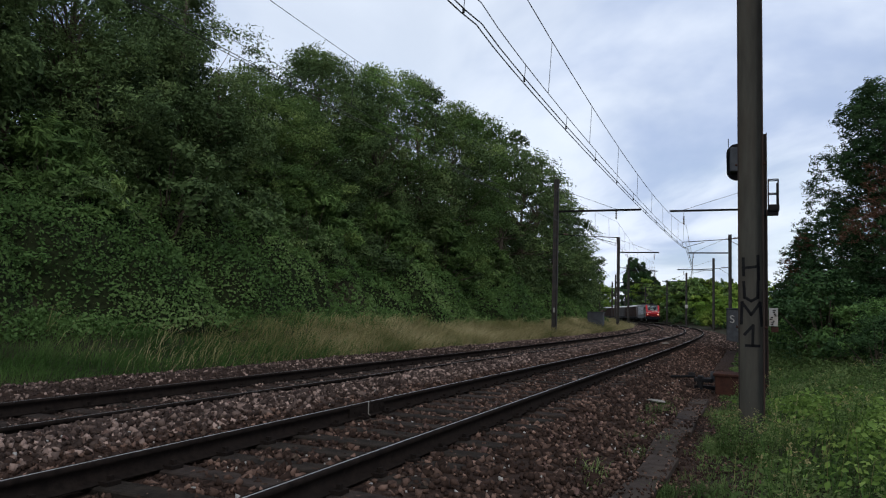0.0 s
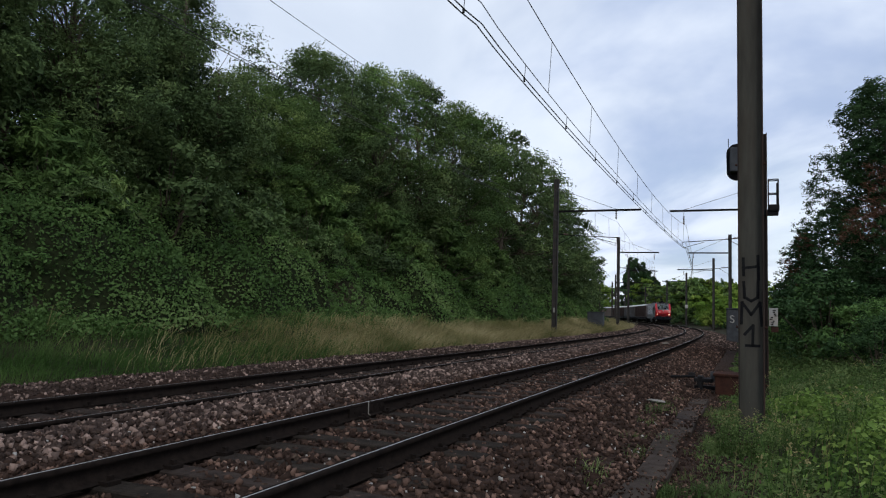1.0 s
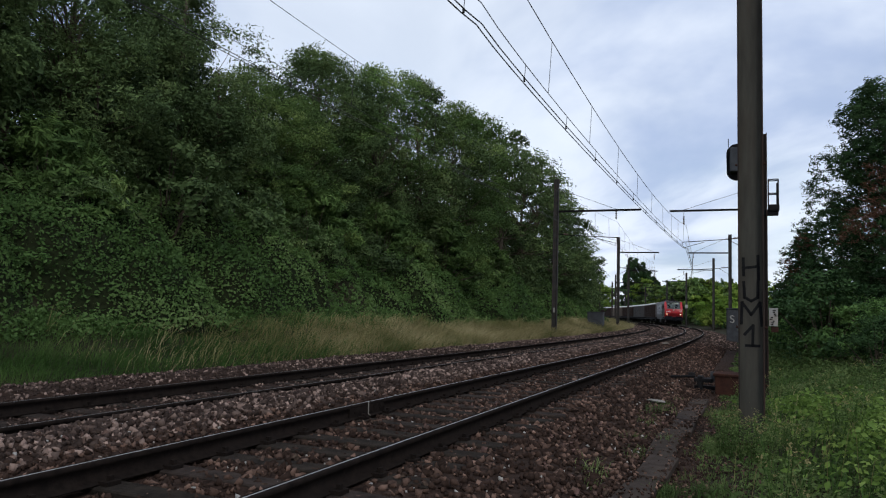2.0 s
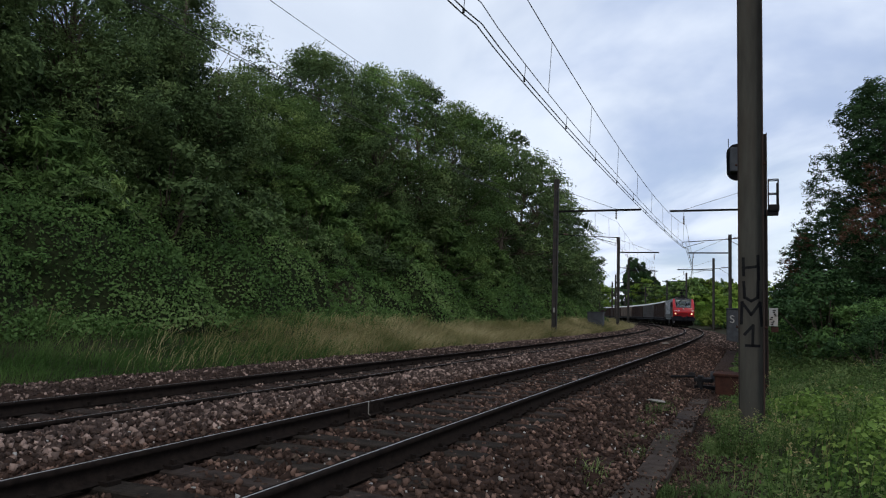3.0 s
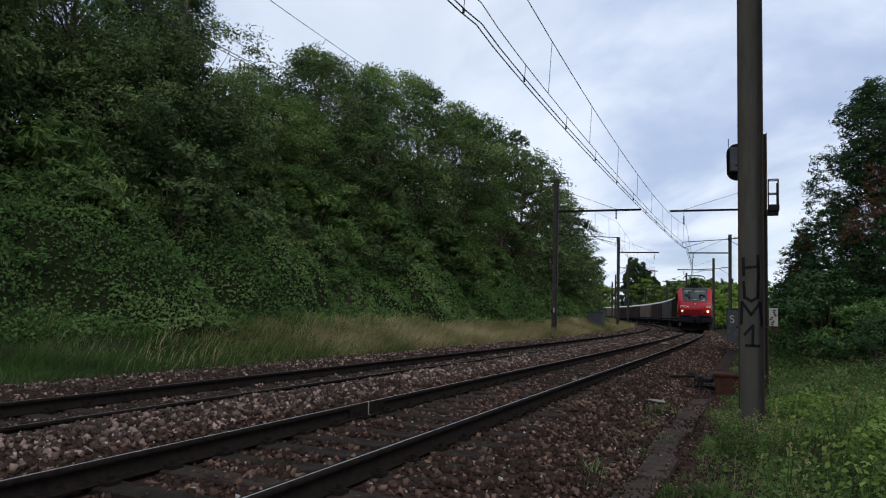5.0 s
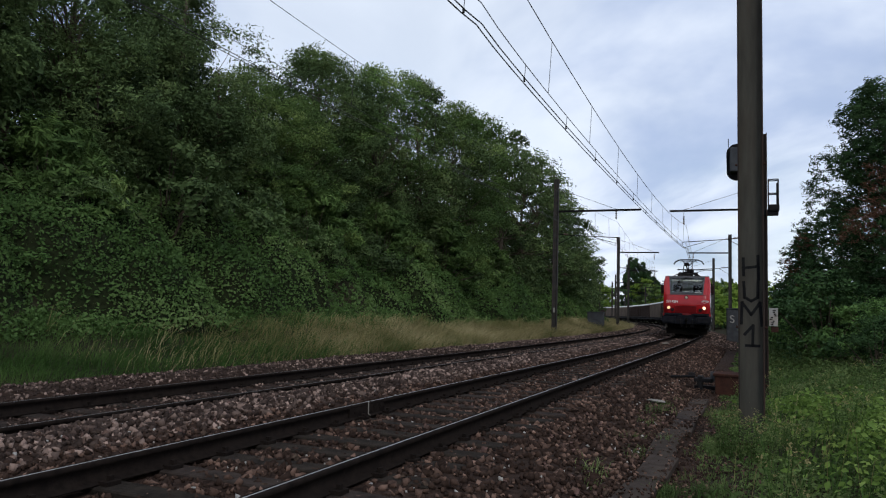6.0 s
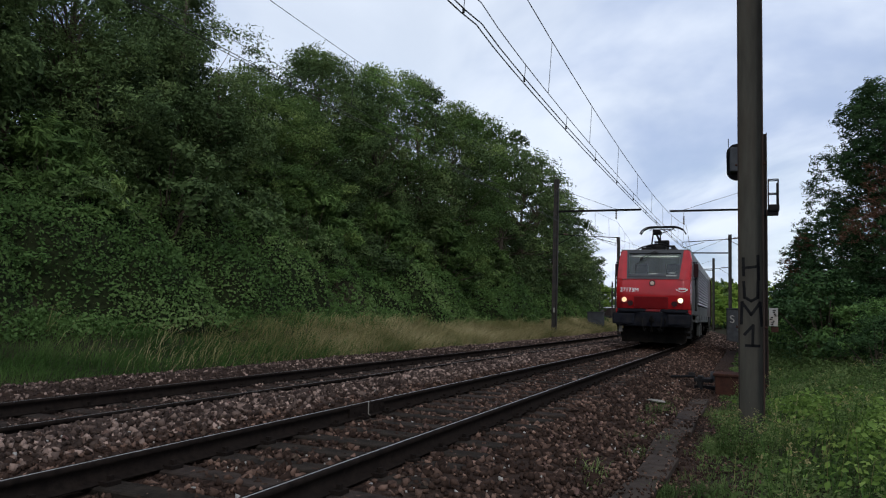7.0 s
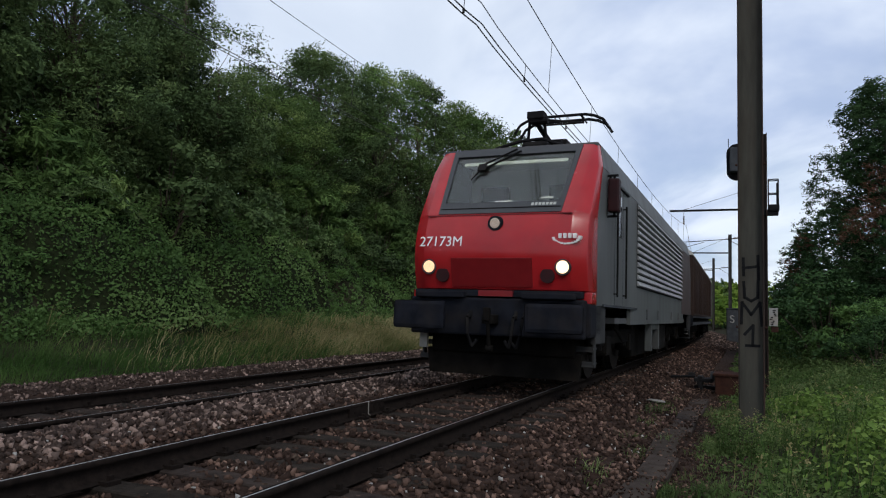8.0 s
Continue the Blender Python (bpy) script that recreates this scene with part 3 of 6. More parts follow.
def build_right_side():
    rng = np.random.default_rng(8)
    con = [conifer_proto(71, 10.4, 2.65, 68000, 0.066, M["leaf_e"], "tall dark green conifer with a browned patch", 0.45),
           conifer_proto(72, 7.0, 2.2, 14000, 0.095, M["leaf_e"], "dark green conifer of an overgrown hedge"),
           conifer_proto(73, 5.4, 1.3, 11000, 0.065, M["leaf_e"], "small conifer with many browned sprays", 0.9)]
    bush = [shrub_proto(81 + i, 2.2, 1.7, 5600, 0.06, (M["leaf_c"], M["leaf_e"])[i % 2], "green bush at the foot of the hedge") for i in range(2)]
    low = [shrub_proto(85 + i, 2.2, 1.7, 1100, 0.17, (M["leaf_b"], M["leaf_e"])[i % 2], "green bush at the foot of the hedge") for i in range(2)]
    for k, x, y, size, turn in ((0, 16.2, 25.4, 0.98, 0.3), (0, 19.0, 27.5, 0.95, 2.2), (1, 16.0, 21.0, 1.15, 0.0), (1, 18.0, 31.5, 0.95, 1.0), (2, 16.55, 32.0, 1.0, 0.4), (2, 17.7, 34.0, 0.86, 1.2), (2, 18.9, 37.5, 0.76, 2.0), (2, 20.5, 42.0, 0.74, 2.9),
                                (1, 19.4, 37.0, 0.6, 0.2), (1, 21.2, 41.0, 0.58, 1.6), (1, 23.5, 46.0, 0.55, 2.0), (1, 26.5, 52.0, 0.5, 4.0)):
        put_xy(con[k], x, y, size, turn, "conifers of the hedge")
    for i, (x, y, k) in enumerate([(11.4, 18.4, 0.75), (12.7, 20.4, 1.05), (12.2, 22.4, 1.35), (13.4, 23.8, 1.3), (14.3, 27.0, 1.35), (15.2, 29.4, 1.35), (16.7, 31.2, 0.8), (18.0, 33.8, 0.95), (18.6, 36.0, 1.2), (20.0, 39.0, 1.25), (21.4, 42.0, 1.2), (21.4, 45, 1.1), (23.4, 49, 1.0), (26.2, 54, 1.0), (29, 60, 1.0), (32, 66, 1.0), (35, 72, 1.0)]):
        put_xy((bush if y < 43 else low)[(i + 1) % 2], x, y, k, rng.uniform(0, 6.28), "bushes below the hedge")
    # past the bend
    yel = shrub_proto(91, 3.0, 2.6, 6000, 0.16, M["leaf_d"], "rounded yellow-green bush beside the line")
    for x, y, k in ((40.4, 104, 1.05), (43.2, 108, 1.55)):
        put_xy(yel, x, y, k, x, "yellow-green bushes")
    drop_thing(yel)
    # one tree in three has lighter leaves, a painted stand-in for haze
    far = [tree_proto(101 + i, 10.0, 4.4, 2400, 0.5, M["leaf_a"] if i != 1 else M["leaf_d"], "green tree in the distance past the bend", 0.1, 30) for i in range(3)]
    # a wall of trees closes the view past the bend
    for d, a0, a1, n, k0 in ((140, 0.325, 0.44, 9, 0.7), (175, 0.288, 0.46, 14, 0.95), (225, 0.265, 0.45, 14, 1.2), (300, 0.2, 0.5, 14, 1.3)):
        for i in range(n):
            a = a0 + (a1 - a0) * i / (n - 1)
            x, y = a * d + rng.uniform(-1.5, 1.5), d + rng.uniform(-5, 5)
            # clear of the line
            x += max(0.0, 5.0 + 5.0 * k0 - float(to_track(np.array([x]), np.array([y]))[1][0]))
            put_xy(far[i % 3], x, y, k0 * rng.uniform(0.85, 1.15), rng.uniform(0, 6.28), "distant trees", 0.3)
    for i in range(18):
        put(low[i % 2], 100 + i * 5.5, 7.0 + rng.uniform(0, 2), rng.uniform(0.8, 1.3), rng.uniform(0, 6.28), "bushes past the bend", 0.2)
    pop = tree_proto(111, 10.0, 2.6, 6500, 0.42, M["leaf_e"], "tall dark tree in the distance", 0.02, 60)
    for x, y, k, kz in ((62.6, 230, 1.2, 2.0), (65.4, 231, 1.3, 1.85), (68.2, 233, 1.3, 1.6), (60.6, 229, 0.95, 1.45), (70.6, 234, 1.15, 1.4)):
        ob = copy_thing(pop, Matrix())
        ob.matrix_basis = Matrix.LocRotScale((x, y, 0.0), Euler((0, 0, x)), (k, k, kz))
        tagged(ob, group="distant tall trees")
    for x, k in ((103, 0.45), (107, 0.4), (111, 0.42), (117, 0.4), (121, 0.42), (95, 0.4)):
        ob = copy_thing(pop, Matrix())
        ob.matrix_basis = Matrix.LocRotScale((x, 268, 3.5), Euler((0, 0, x)), (k, k, 1.3))
        tagged(ob, group="distant tall trees")
    for p in con + bush + low + far + [pop]:
        drop_thing(p)


def blades(rng, s, o, zfun, height, width, lean, wind=0.0):
    """Bent blades; wind bows them all towards +x."""
    n = len(s)
    x, y = on_np(s, o)
    z = zfun(s, o)
    h = height * rng.uniform(0.45, 1.3, n) * (0.85 + 0.4 * np.sin(s * 2.3 + np.sin(o * 3.1)) * np.sin(o * 2.9 + s * 0.7))
    a = rng.uniform(0, 2 * np.pi, n)
    w = width * rng.uniform(0.7, 1.3, n)
    la = rng.uniform(0, 2 * np.pi, n)
    ln = lean * h * rng.uniform(0.2, 1.2, n)
    lx, ly = np.cos(la) * ln + wind * h * rng.uniform(0.3, 1.3, n), np.sin(la) * ln
    wx, wy = np.cos(a) * w, np.sin(a) * w
    b0 = np.stack([x - wx, y - wy, z - 0.03], -1)
    b1 = np.stack([x + wx, y + wy, z - 0.03], -1)
    m0 = np.stack([x - wx * 0.8 + lx * 0.35, y - wy * 0.8 + ly * 0.35, z + h * 0.68], -1)
    m1 = np.stack([x + wx * 0.8 + lx * 0.35, y + wy * 0.8 + ly * 0.35, z + h * 0.68], -1)
    tp = np.stack([x + lx, y + ly, z + h * 0.95], -1)
    V = np.stack([b0, b1, m1, m0, tp], 1).reshape(-1, 3)
    i = np.arange(n) * 5
    F = np.concatenate([np.stack([i, i + 1, i + 2], -1), np.stack([i, i + 2, i + 3], -1), np.stack([i + 3, i + 2, i + 4], -1)])
    return V, F


def scatter(rng, n, s0, s1, o0, o1, near=1.0):
    """More of them where the line passes nearest (near > 1)."""
    s = s0 + (s1 - s0) * rng.random(n) ** near
    return s, rng.uniform(o0, o1, n)


_hr = np.random.default_rng(17)
HEAPS = [(_hr.uniform(3, 34) if i < 60 else _hr.uniform(34, 85), _hr.uniform(-15.5, -10.2), _hr.uniform(0.8, 2.0), _hr.uniform(0.9, 1.7), _hr.uniform(0.7, 1.7)) for i in range(105)]
# a gully splits them, and a few great mounds stand out on either side of it
HEAPS = [h for h in HEAPS if not 22.0 < h[0] < 24.6] + [(18.8, -12.6, 3.0, 2.1, 1.7), (12.4, -11.8, 2.4, 1.5, 1.35), (15.4, -13.6, 2.2, 1.6, 1.3), (27.2, -11.8, 2.4, 1.5, 1.2), (8.2, -12.0, 2.0, 1.7, 1.3), (33.5, -11.4, 2.6, 1.4, 1.1), (41, -11.2, 3.0, 1.4, 1.1)]


def heap_z(s, o):
    """The tops of the brambles: the slope and the rounded heaps on it."""
    z = np.zeros_like(s)
    for cs, co, ws, wo, hh in HEAPS:
        u, v = s - cs - 0.35 * (o - co), o - co
        d = 1 - (u / ws) ** 2 - (v / (wo * 1.25)) ** 2
        z = np.maximum(z, hh * np.sqrt(np.clip(d, 0, 1)))
    return ground_z(s, o) + 0.12 + z * np.interp(o, (-10.4, -9.2), (1, 0.35))


def spray_z(s, o):
    """The heaps with the smaller tufts that stand out of them."""
    a = np.sin(s * 5.1 + o * 3 + 2 * np.sin(s * 1.3)) * np.sin(o * 6.3 - s * 2.2 + 2 * np.sin(o * 1.7))
    b = np.sin(s * 9.7 - o * 4.1 + 2 * np.sin(o * 2.3)) * np.sin(o * 10.9 + s * 3.7)
    return heap_z(s, o) + (0.2 * a + 0.08 * b) * np.interp(o, (-10.2, -9.2), (1, 0.3))


def build_grass():
    rng = np.random.default_rng(21)
    s, o = scatter(rng, 62000, 3, 100, -9.9, -6.5, 2.0)
    keep = rng.random(len(s)) < np.interp(s, (15, 35), (1.0, 0.4))
    s, o = s[keep], o[keep]
    V, F = blades(rng, s, o, ground_z, 0.32 * np.interp(s, (8, 16), (0.75, 1.0)), 0.0036 + 0.00012 * s, 1.25, 0.55)
    tagged(mesh_np("green_grass", V, F, M["grass"]), "long green grass along the foot of the bank", "grass", kind="stuff")
    s, o = scatter(rng, 82000, 5, 95, -9.4, -6.6, 1.15)
    patch = 0.5 + 0.5 * np.sin(s * 0.9 + 0.4) * np.sin(o * 1.7 + s * 0.3)
    keep = rng.random(len(s)) < np.interp(s, (9, 12, 16, 20), (0.0, 0.12, 0.5, 1.0)) * (0.5 + 0.5 * patch)
    s, o = s[keep], o[keep]
    V, F = blades(rng, s, o, ground_z, 0.48, 0.0028 + 0.00016 * s, 0.9, 0.95)
    tagged(mesh_np("dry_grass", V, F, M["straw"]), "tall straw-coloured dry grass along the bank", "grass", kind="stuff")
    # ivy and bramble heaped over the slope
    n = 270000
    s, o = scatter(rng, n, 3, 85, -16.5, -9.0, 1.9)
    x, y = on_np(s, o)
    h = spray_z(s, o)
    g = 0.1
    hs, ho = (spray_z(s + g, o) - h) / g, (spray_z(s, o + g) - h) / g
    a = np.interp(s, TS, TH)
    nx, ny = -(hs * np.sin(a) + ho * np.cos(a)), -(hs * np.cos(a) - ho * np.sin(a))
    spray = h - heap_z(s, o)
    z = h + rng.normal(0, 0.08, n) - rng.random(n) ** 3 * 0.2
    keep = rng.random(n) < np.clip(0.9 + 1.0 * spray, 0.6, 1.0)
    P, way = np.stack([x, y, z], -1)[keep], unit(np.stack([nx, ny, np.full(n, 0.8)], -1))[keep]
    V, F = leaf_cloud(P, rng, 0.041 + 0.0013 * s[keep], droop=0.2, spread=0.4, facing=way, loose=0.75)
    # undergrowth sheet below the leaves; its dark colour paints the shade between them
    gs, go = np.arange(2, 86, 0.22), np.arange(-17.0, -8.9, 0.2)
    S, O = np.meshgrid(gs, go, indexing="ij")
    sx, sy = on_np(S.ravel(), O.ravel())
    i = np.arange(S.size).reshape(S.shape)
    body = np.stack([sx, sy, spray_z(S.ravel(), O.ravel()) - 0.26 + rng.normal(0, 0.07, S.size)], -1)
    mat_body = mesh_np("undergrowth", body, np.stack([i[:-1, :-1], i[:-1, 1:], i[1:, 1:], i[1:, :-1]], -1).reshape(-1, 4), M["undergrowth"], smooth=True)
    tagged(mat_body, "tangled undergrowth below the brambles, darkened to paint shaded gaps", "undergrowth", kind="stuff")
    tagged(mesh_np("bramble_cover", V, F, M["leaf_c"]), "green bramble and ivy covering the slope", "ground cover", kind="stuff")
    # right-hand verge
    s, o = scatter(rng, 85000, -3, 60, 2.85, 11.0, 2.2)
    keep = rng.random(len(s)) < np.clip((o - 2.8) / 1.1, 0.05, 1)
    s, o = s[keep], o[keep]
    V, F = blades(rng, s, o, ground_z, 0.30 * np.interp(o, (3.2, 3.9, 5.0), (0.32, 0.45, 1.2)), 0.0042, 0.6, 0.3)
    tagged(mesh_np("verge_grass", V, F, M["grass"]), "rough green grass of the verge", "grass", kind="stuff")
    s, o = scatter(rng, 180000, 4.2, 36, 2.85, 10.5, 2.2)
    clump = np.sin(s * 2.1 + 1) * np.sin(o * 2.7) + 0.5 * np.sin(s * 5.3) * np.sin(o * 4.9 + 2)
    keep = clump > rng.uniform(-1.1, 0.6, len(s)) + np.interp(o, (2.85, 3.9), (0.9, 0.0))
    s, o, clump = s[keep], o[keep], clump[keep]
    x, y = on_np(s, o)
    z = ground_z(s, o) + rng.uniform(0, 1, len(s)) * (0.14 + 0.26 * np.clip(clump, 0, 1) + 0.07 * np.clip(o - 3.6, 0, 4)) * np.interp(o, (3.2, 3.9, 5.0), (0.16, 0.3, 1.0))
    V, F = leaf_cloud(np.stack([x, y, z], -1), rng, 0.017 + 0.0017 * s, up=0.9, spread=0.42)
    tagged(mesh_np("verge_weeds", V, F, M["weed"]), "bright green leafy weeds of the verge", "weeds", kind="stuff")
    # a patch of broad-leaved plants
    n = 9000
    cs, co = rng.uniform(6.6, 13.5, 60), 4.3 + 3.0 * rng.random(60)
    k = rng.integers(0, 60, n)
    s, o = cs[k] + rng.normal(0, 0.34, n), co[k] + rng.normal(0, 0.34, n)
    x, y = on_np(s, o)
    z = ground_z(s, o) + rng.uniform(0.1, 0.34, n) + 0.2 * np.exp(-((s - cs[k]) ** 2 + (o - co[k]) ** 2) / 0.06)
    away = unit(np.stack([x - on_np(cs[k], co[k])[0], y - on_np(cs[k], co[k])[1], np.full(n, 0.45)], -1))
    V, F = leaf_cloud(np.stack([x, y, z], -1), rng, 0.026 + 0.0017 * s, spread=0.45, long=1.8, droop=0.1, facing=away, loose=0.55)
    tagged(mesh_np("broad_leaves", V, F, M["broad"]), "yellow-green broad-leaved plants on the verge", "weeds", kind="stuff")
    # grass tufts in the earth beside the cable trough
    n = 2300
    cs, co = rng.uniform(5.4, 13.5, 40), rng.choice((2.3, 2.85, 3.05, 3.3), 40) + rng.normal(0, 0.1, 40)
    k = (rng.random(n) ** 1.8 * 40).astype(int)
    s, o = cs[k] + rng.normal(0, 0.13, n), co[k] + rng.normal(0, 0.07, n)
    V, F = blades(rng, s, o, lambda a, b: np.maximum(ground_z(a, b), bed_z(a, b)), 0.10, 0.003, 1.6, 0.1)
    tagged(mesh_np("grass_tufts", V, F, M["weed"]), "small bright grass tufts in the stones", "grass", kind="stuff")
    # dry stems bent through the verge
    n = 420
    s, o = scatter(rng, n, 6.6, 17, 3.3, 8.0, 1.2)
    V, F = blades(rng, s, o, ground_z, 0.55, 0.0022, 0.7, 0.2)
    tagged(mesh_np("dry_stems", V, F, M["straw"]), "thin dry stems standing in the verge", "grass", kind="stuff")
    # taller stalks with small leaves
    st = empty("tall_weed", Matrix(), "tall thin weed with pale seed heads", "weed", "tall weeds of the verge")
    pts = []
    for k in range(5):
        a = k * 1.3
        tip = Vector((0.16 * math.cos(a), 0.16 * math.sin(a), 0.62 + 0.08 * (k % 3)))
        bm = bmesh.new()
        limb(bm, [Vector((0, 0, -0.1)), tip * 0.5, tip], 0.006, 0.003, 4)
        bmesh.ops.remove_doubles(bm, verts=bm.verts[:], dist=0.004)
        part("stem", bm, M["grass"], st)
        pts += [np.array(tip) * f + rng.normal(size=3) * 0.03 for f in np.linspace(0.25, 1.0, 34)]
    V, F = leaf_cloud(np.array(pts), rng, 0.03)
    mesh_np("foliage", V, F, M["weed"], st)
    heads = np.concatenate([np.array((0.16 * math.cos(k * 1.3), 0.16 * math.sin(k * 1.3), 0.64 + 0.08 * (k % 3))) + rng.normal(size=(16, 3)) * 0.022 for k in range(5)])
    V, F = leaf_cloud(heads, rng, 0.012, spread=0.5)
    tagged(mesh_np("seed_head", V, F, M["straw"], st), "pale grey seed heads", kind="stuff")
    for k in range(64):
        s, o = 5.2 + 16 * rng.random() ** 1.6, rng.uniform(3.3, 8.0)
        if k < 16:
            s, o = 8.5 + rng.uniform(0, 0.9), 3.2 + k * 0.055
        put(st, s, o, rng.uniform(0.4, 0.7) if k < 16 else rng.uniform(0.5, 0.95), rng.uniform(0, 6.28), "tall weeds of the verge")
    drop_thing(st)


build_woods()
build_right_side()
build_grass()


# ---- overhead line ----
M["insulator"] = mat("brown_porcelain", (0.06, 0.03, 0.02), (0.10, 0.05, 0.03), 8, 0.3)
M["white_plate"] = mat("white_enamel", (0.24, 0.235, 0.22), (0.33, 0.32, 0.30), 6, 0.5, stain=(0.3, 0.22, 0.16), stain_scale=5)
M["rust"] = mat("red_brown_rusted_steel", (0.030, 0.014, 0.0105), (0.06, 0.026, 0.018), 8, 0.85, bump=0.3, stain=(0.03, 0.02, 0.016), stain_scale=3)
M["cabinet"] = mat("grey_cabinet_paint", (0.042, 0.046, 0.052), (0.068, 0.072, 0.078), 3, 0.7, stain=(0.04, 0.038, 0.034), stain_scale=2)
M["lens"] = mat("dark_lens", (0.01, 0.01, 0.012), (0.02, 0.02, 0.022), 3, 0.1)


def h_beam(parent, half, flange, z0, z1, material, web, thick=0.018):
    """A rolled steel post: two flanges and the web between them."""
    for a, b in ((-half, -half + thick), (half - thick, half)):
        bm = bmesh.new()
        box(bm, a, b, -flange, flange, z0, z1, 0.004)
        part("flange", bm, material, parent)
    bm = bmesh.new()
    box(bm, -half + thick, half - thick, -0.007, 0.007, z0, z1)
    part("web", bm, web, parent)


def mast(s, o, top, toward, track_o, material, label, arm=True, base=-0.5, arm_z=7.72, past=0.85):
    """A steel mast with its bracket, insulator string and steady arm. toward: -1 when the track lies to its left."""
    t = empty("catenary_mast", stand(s, o), label, "catenary mast", "masts of the overhead line")
    h_beam(t, 0.15, 0.13 if arm else 0.09, base, top, material, material if arm else M["web"])
    bm = bmesh.new()
    box(bm, -0.3, 0.3, -0.3, 0.3, base - 0.3, base + 0.12, 0.03)
    part("footing", bm, M["concrete"], t, "concrete footing")
    if not arm:
        return t
    reach = (track_o - o) * toward  # always positive
    d = toward
    e = reach + past
    bm = bmesh.new()
    box(bm, *sorted((d * 0.15, d * e)), -0.05, 0.05, arm_z - 0.06, arm_z + 0.06)
    part("bracket_arm", bm, BLACKISH, t)
    bm = bmesh.new()
    rod(bm, (d * 0.15, 0, 9.0 if top > 9 else top - 0.1), (d * reach, 0, arm_z + 0.06), 0.012)
    part("tie_rod", bm, BLACKISH, t)
    bm = bmesh.new()
    x = d * reach
    rod(bm, (x, 0, arm_z - 0.06), (x, 0, 6.98), 0.012)
    for k in range(4):
        rod(bm, (x, 0, 7.5 - k * 0.13), (x, 0, 7.42 - k * 0.13), 0.075, 0.03, 10)
    part("insulator_string", bm, M["insulator"], t)
    bm = bmesh.new()
    rod(bm, (d * 0.15, 0, 6.15), (d * (reach * 0.28), 0, 6.05), 0.03)
    rod(bm, (d * (reach * 0.28), 0, 6.05), (d * (reach + 0.1), 0, 5.88), 0.024)
    rod(bm, (d * 0.15, 0, 5.5), (d * (reach * 0.3), 0, 6.03), 0.018)
    part("registration_tube", bm, BLACKISH, t)
    bm = bmesh.new()
    for k in range(3):
        rod(bm, (d * (0.5 + 0.1 * k), 0, 6.13 - 0.01 * k), (d * (0.56 + 0.1 * k), 0, 6.125 - 0.01 * k), 0.07, 0.04, 10)
    part("insulator", bm, M["insulator"], t)
    bm = bmesh.new()
    rod(bm, (d * (reach + 0.05), 0, 5.52), (d * (reach - 1.2), 0, 5.88), 0.016)
    rod(bm, (d * (reach + 0.05), 0, 5.52), (d * (reach + 0.05), 0, 5.88), 0.012)
    part("steady_arm", bm, BLACKISH, t)
    return t


SUP_R = [(-22, 3.55), (9.7, 3.53), (46, 3.58), (72, 3.25), (100, 3.7), (132, 3.3), (162, 3.6), (195, 3.6), (228, 3.6)]
SUP_L = [(-38, -7.3), (-5, -7.35), (43, -7.45), (74, -7.3), (104, -7.3), (142, -8.6), (172, -7.4), (204, -7.4)]
for s_, o_ in SUP_R[2:]:
    mast(s_, o_, 9.3, -1, -0.05, M["pole_far"], "grey steel mast with a bracket arm over the line", arm_z={46: 7.86, 72: 7.52}.get(s_, 7.72), past=0.4 if s_ == 72 else 0.85)
for s_, o_ in SUP_L[2:]:
    mast(s_, o_, 9.62 if s_ == 43 else 9.3, 1, -SPACING, M["pole_far"], "grey steel mast standing at the edge of the dry grass", arm_z=7.56 if s_ == 43 else 7.72, past=1.45 if s_ == 43 else 0.45)


def mast_plates():
    """Small white plates on two masts."""
    for s, o, z, w, h in ((43, -7.45, 1.25, 0.1, 0.3), (132, 3.3, 3.0, 0.5, 0.6)):
        t = empty("sign_plate", stand(s, o, z), "small white enamel plate fixed to a mast", "sign plate", "plates on the masts")
        bm = bmesh.new()
        box(bm, -w / 2, w / 2, -0.16, -0.14, 0, h, 0.006)
        part("plate", bm, M["white_plate"], t)
        bm = bmesh.new()
        box(bm, -0.03, 0.03, -0.14, -0.1, h * 0.3, h * 0.7)
        part("clamp", bm, M["black"], t)


mast_plates()


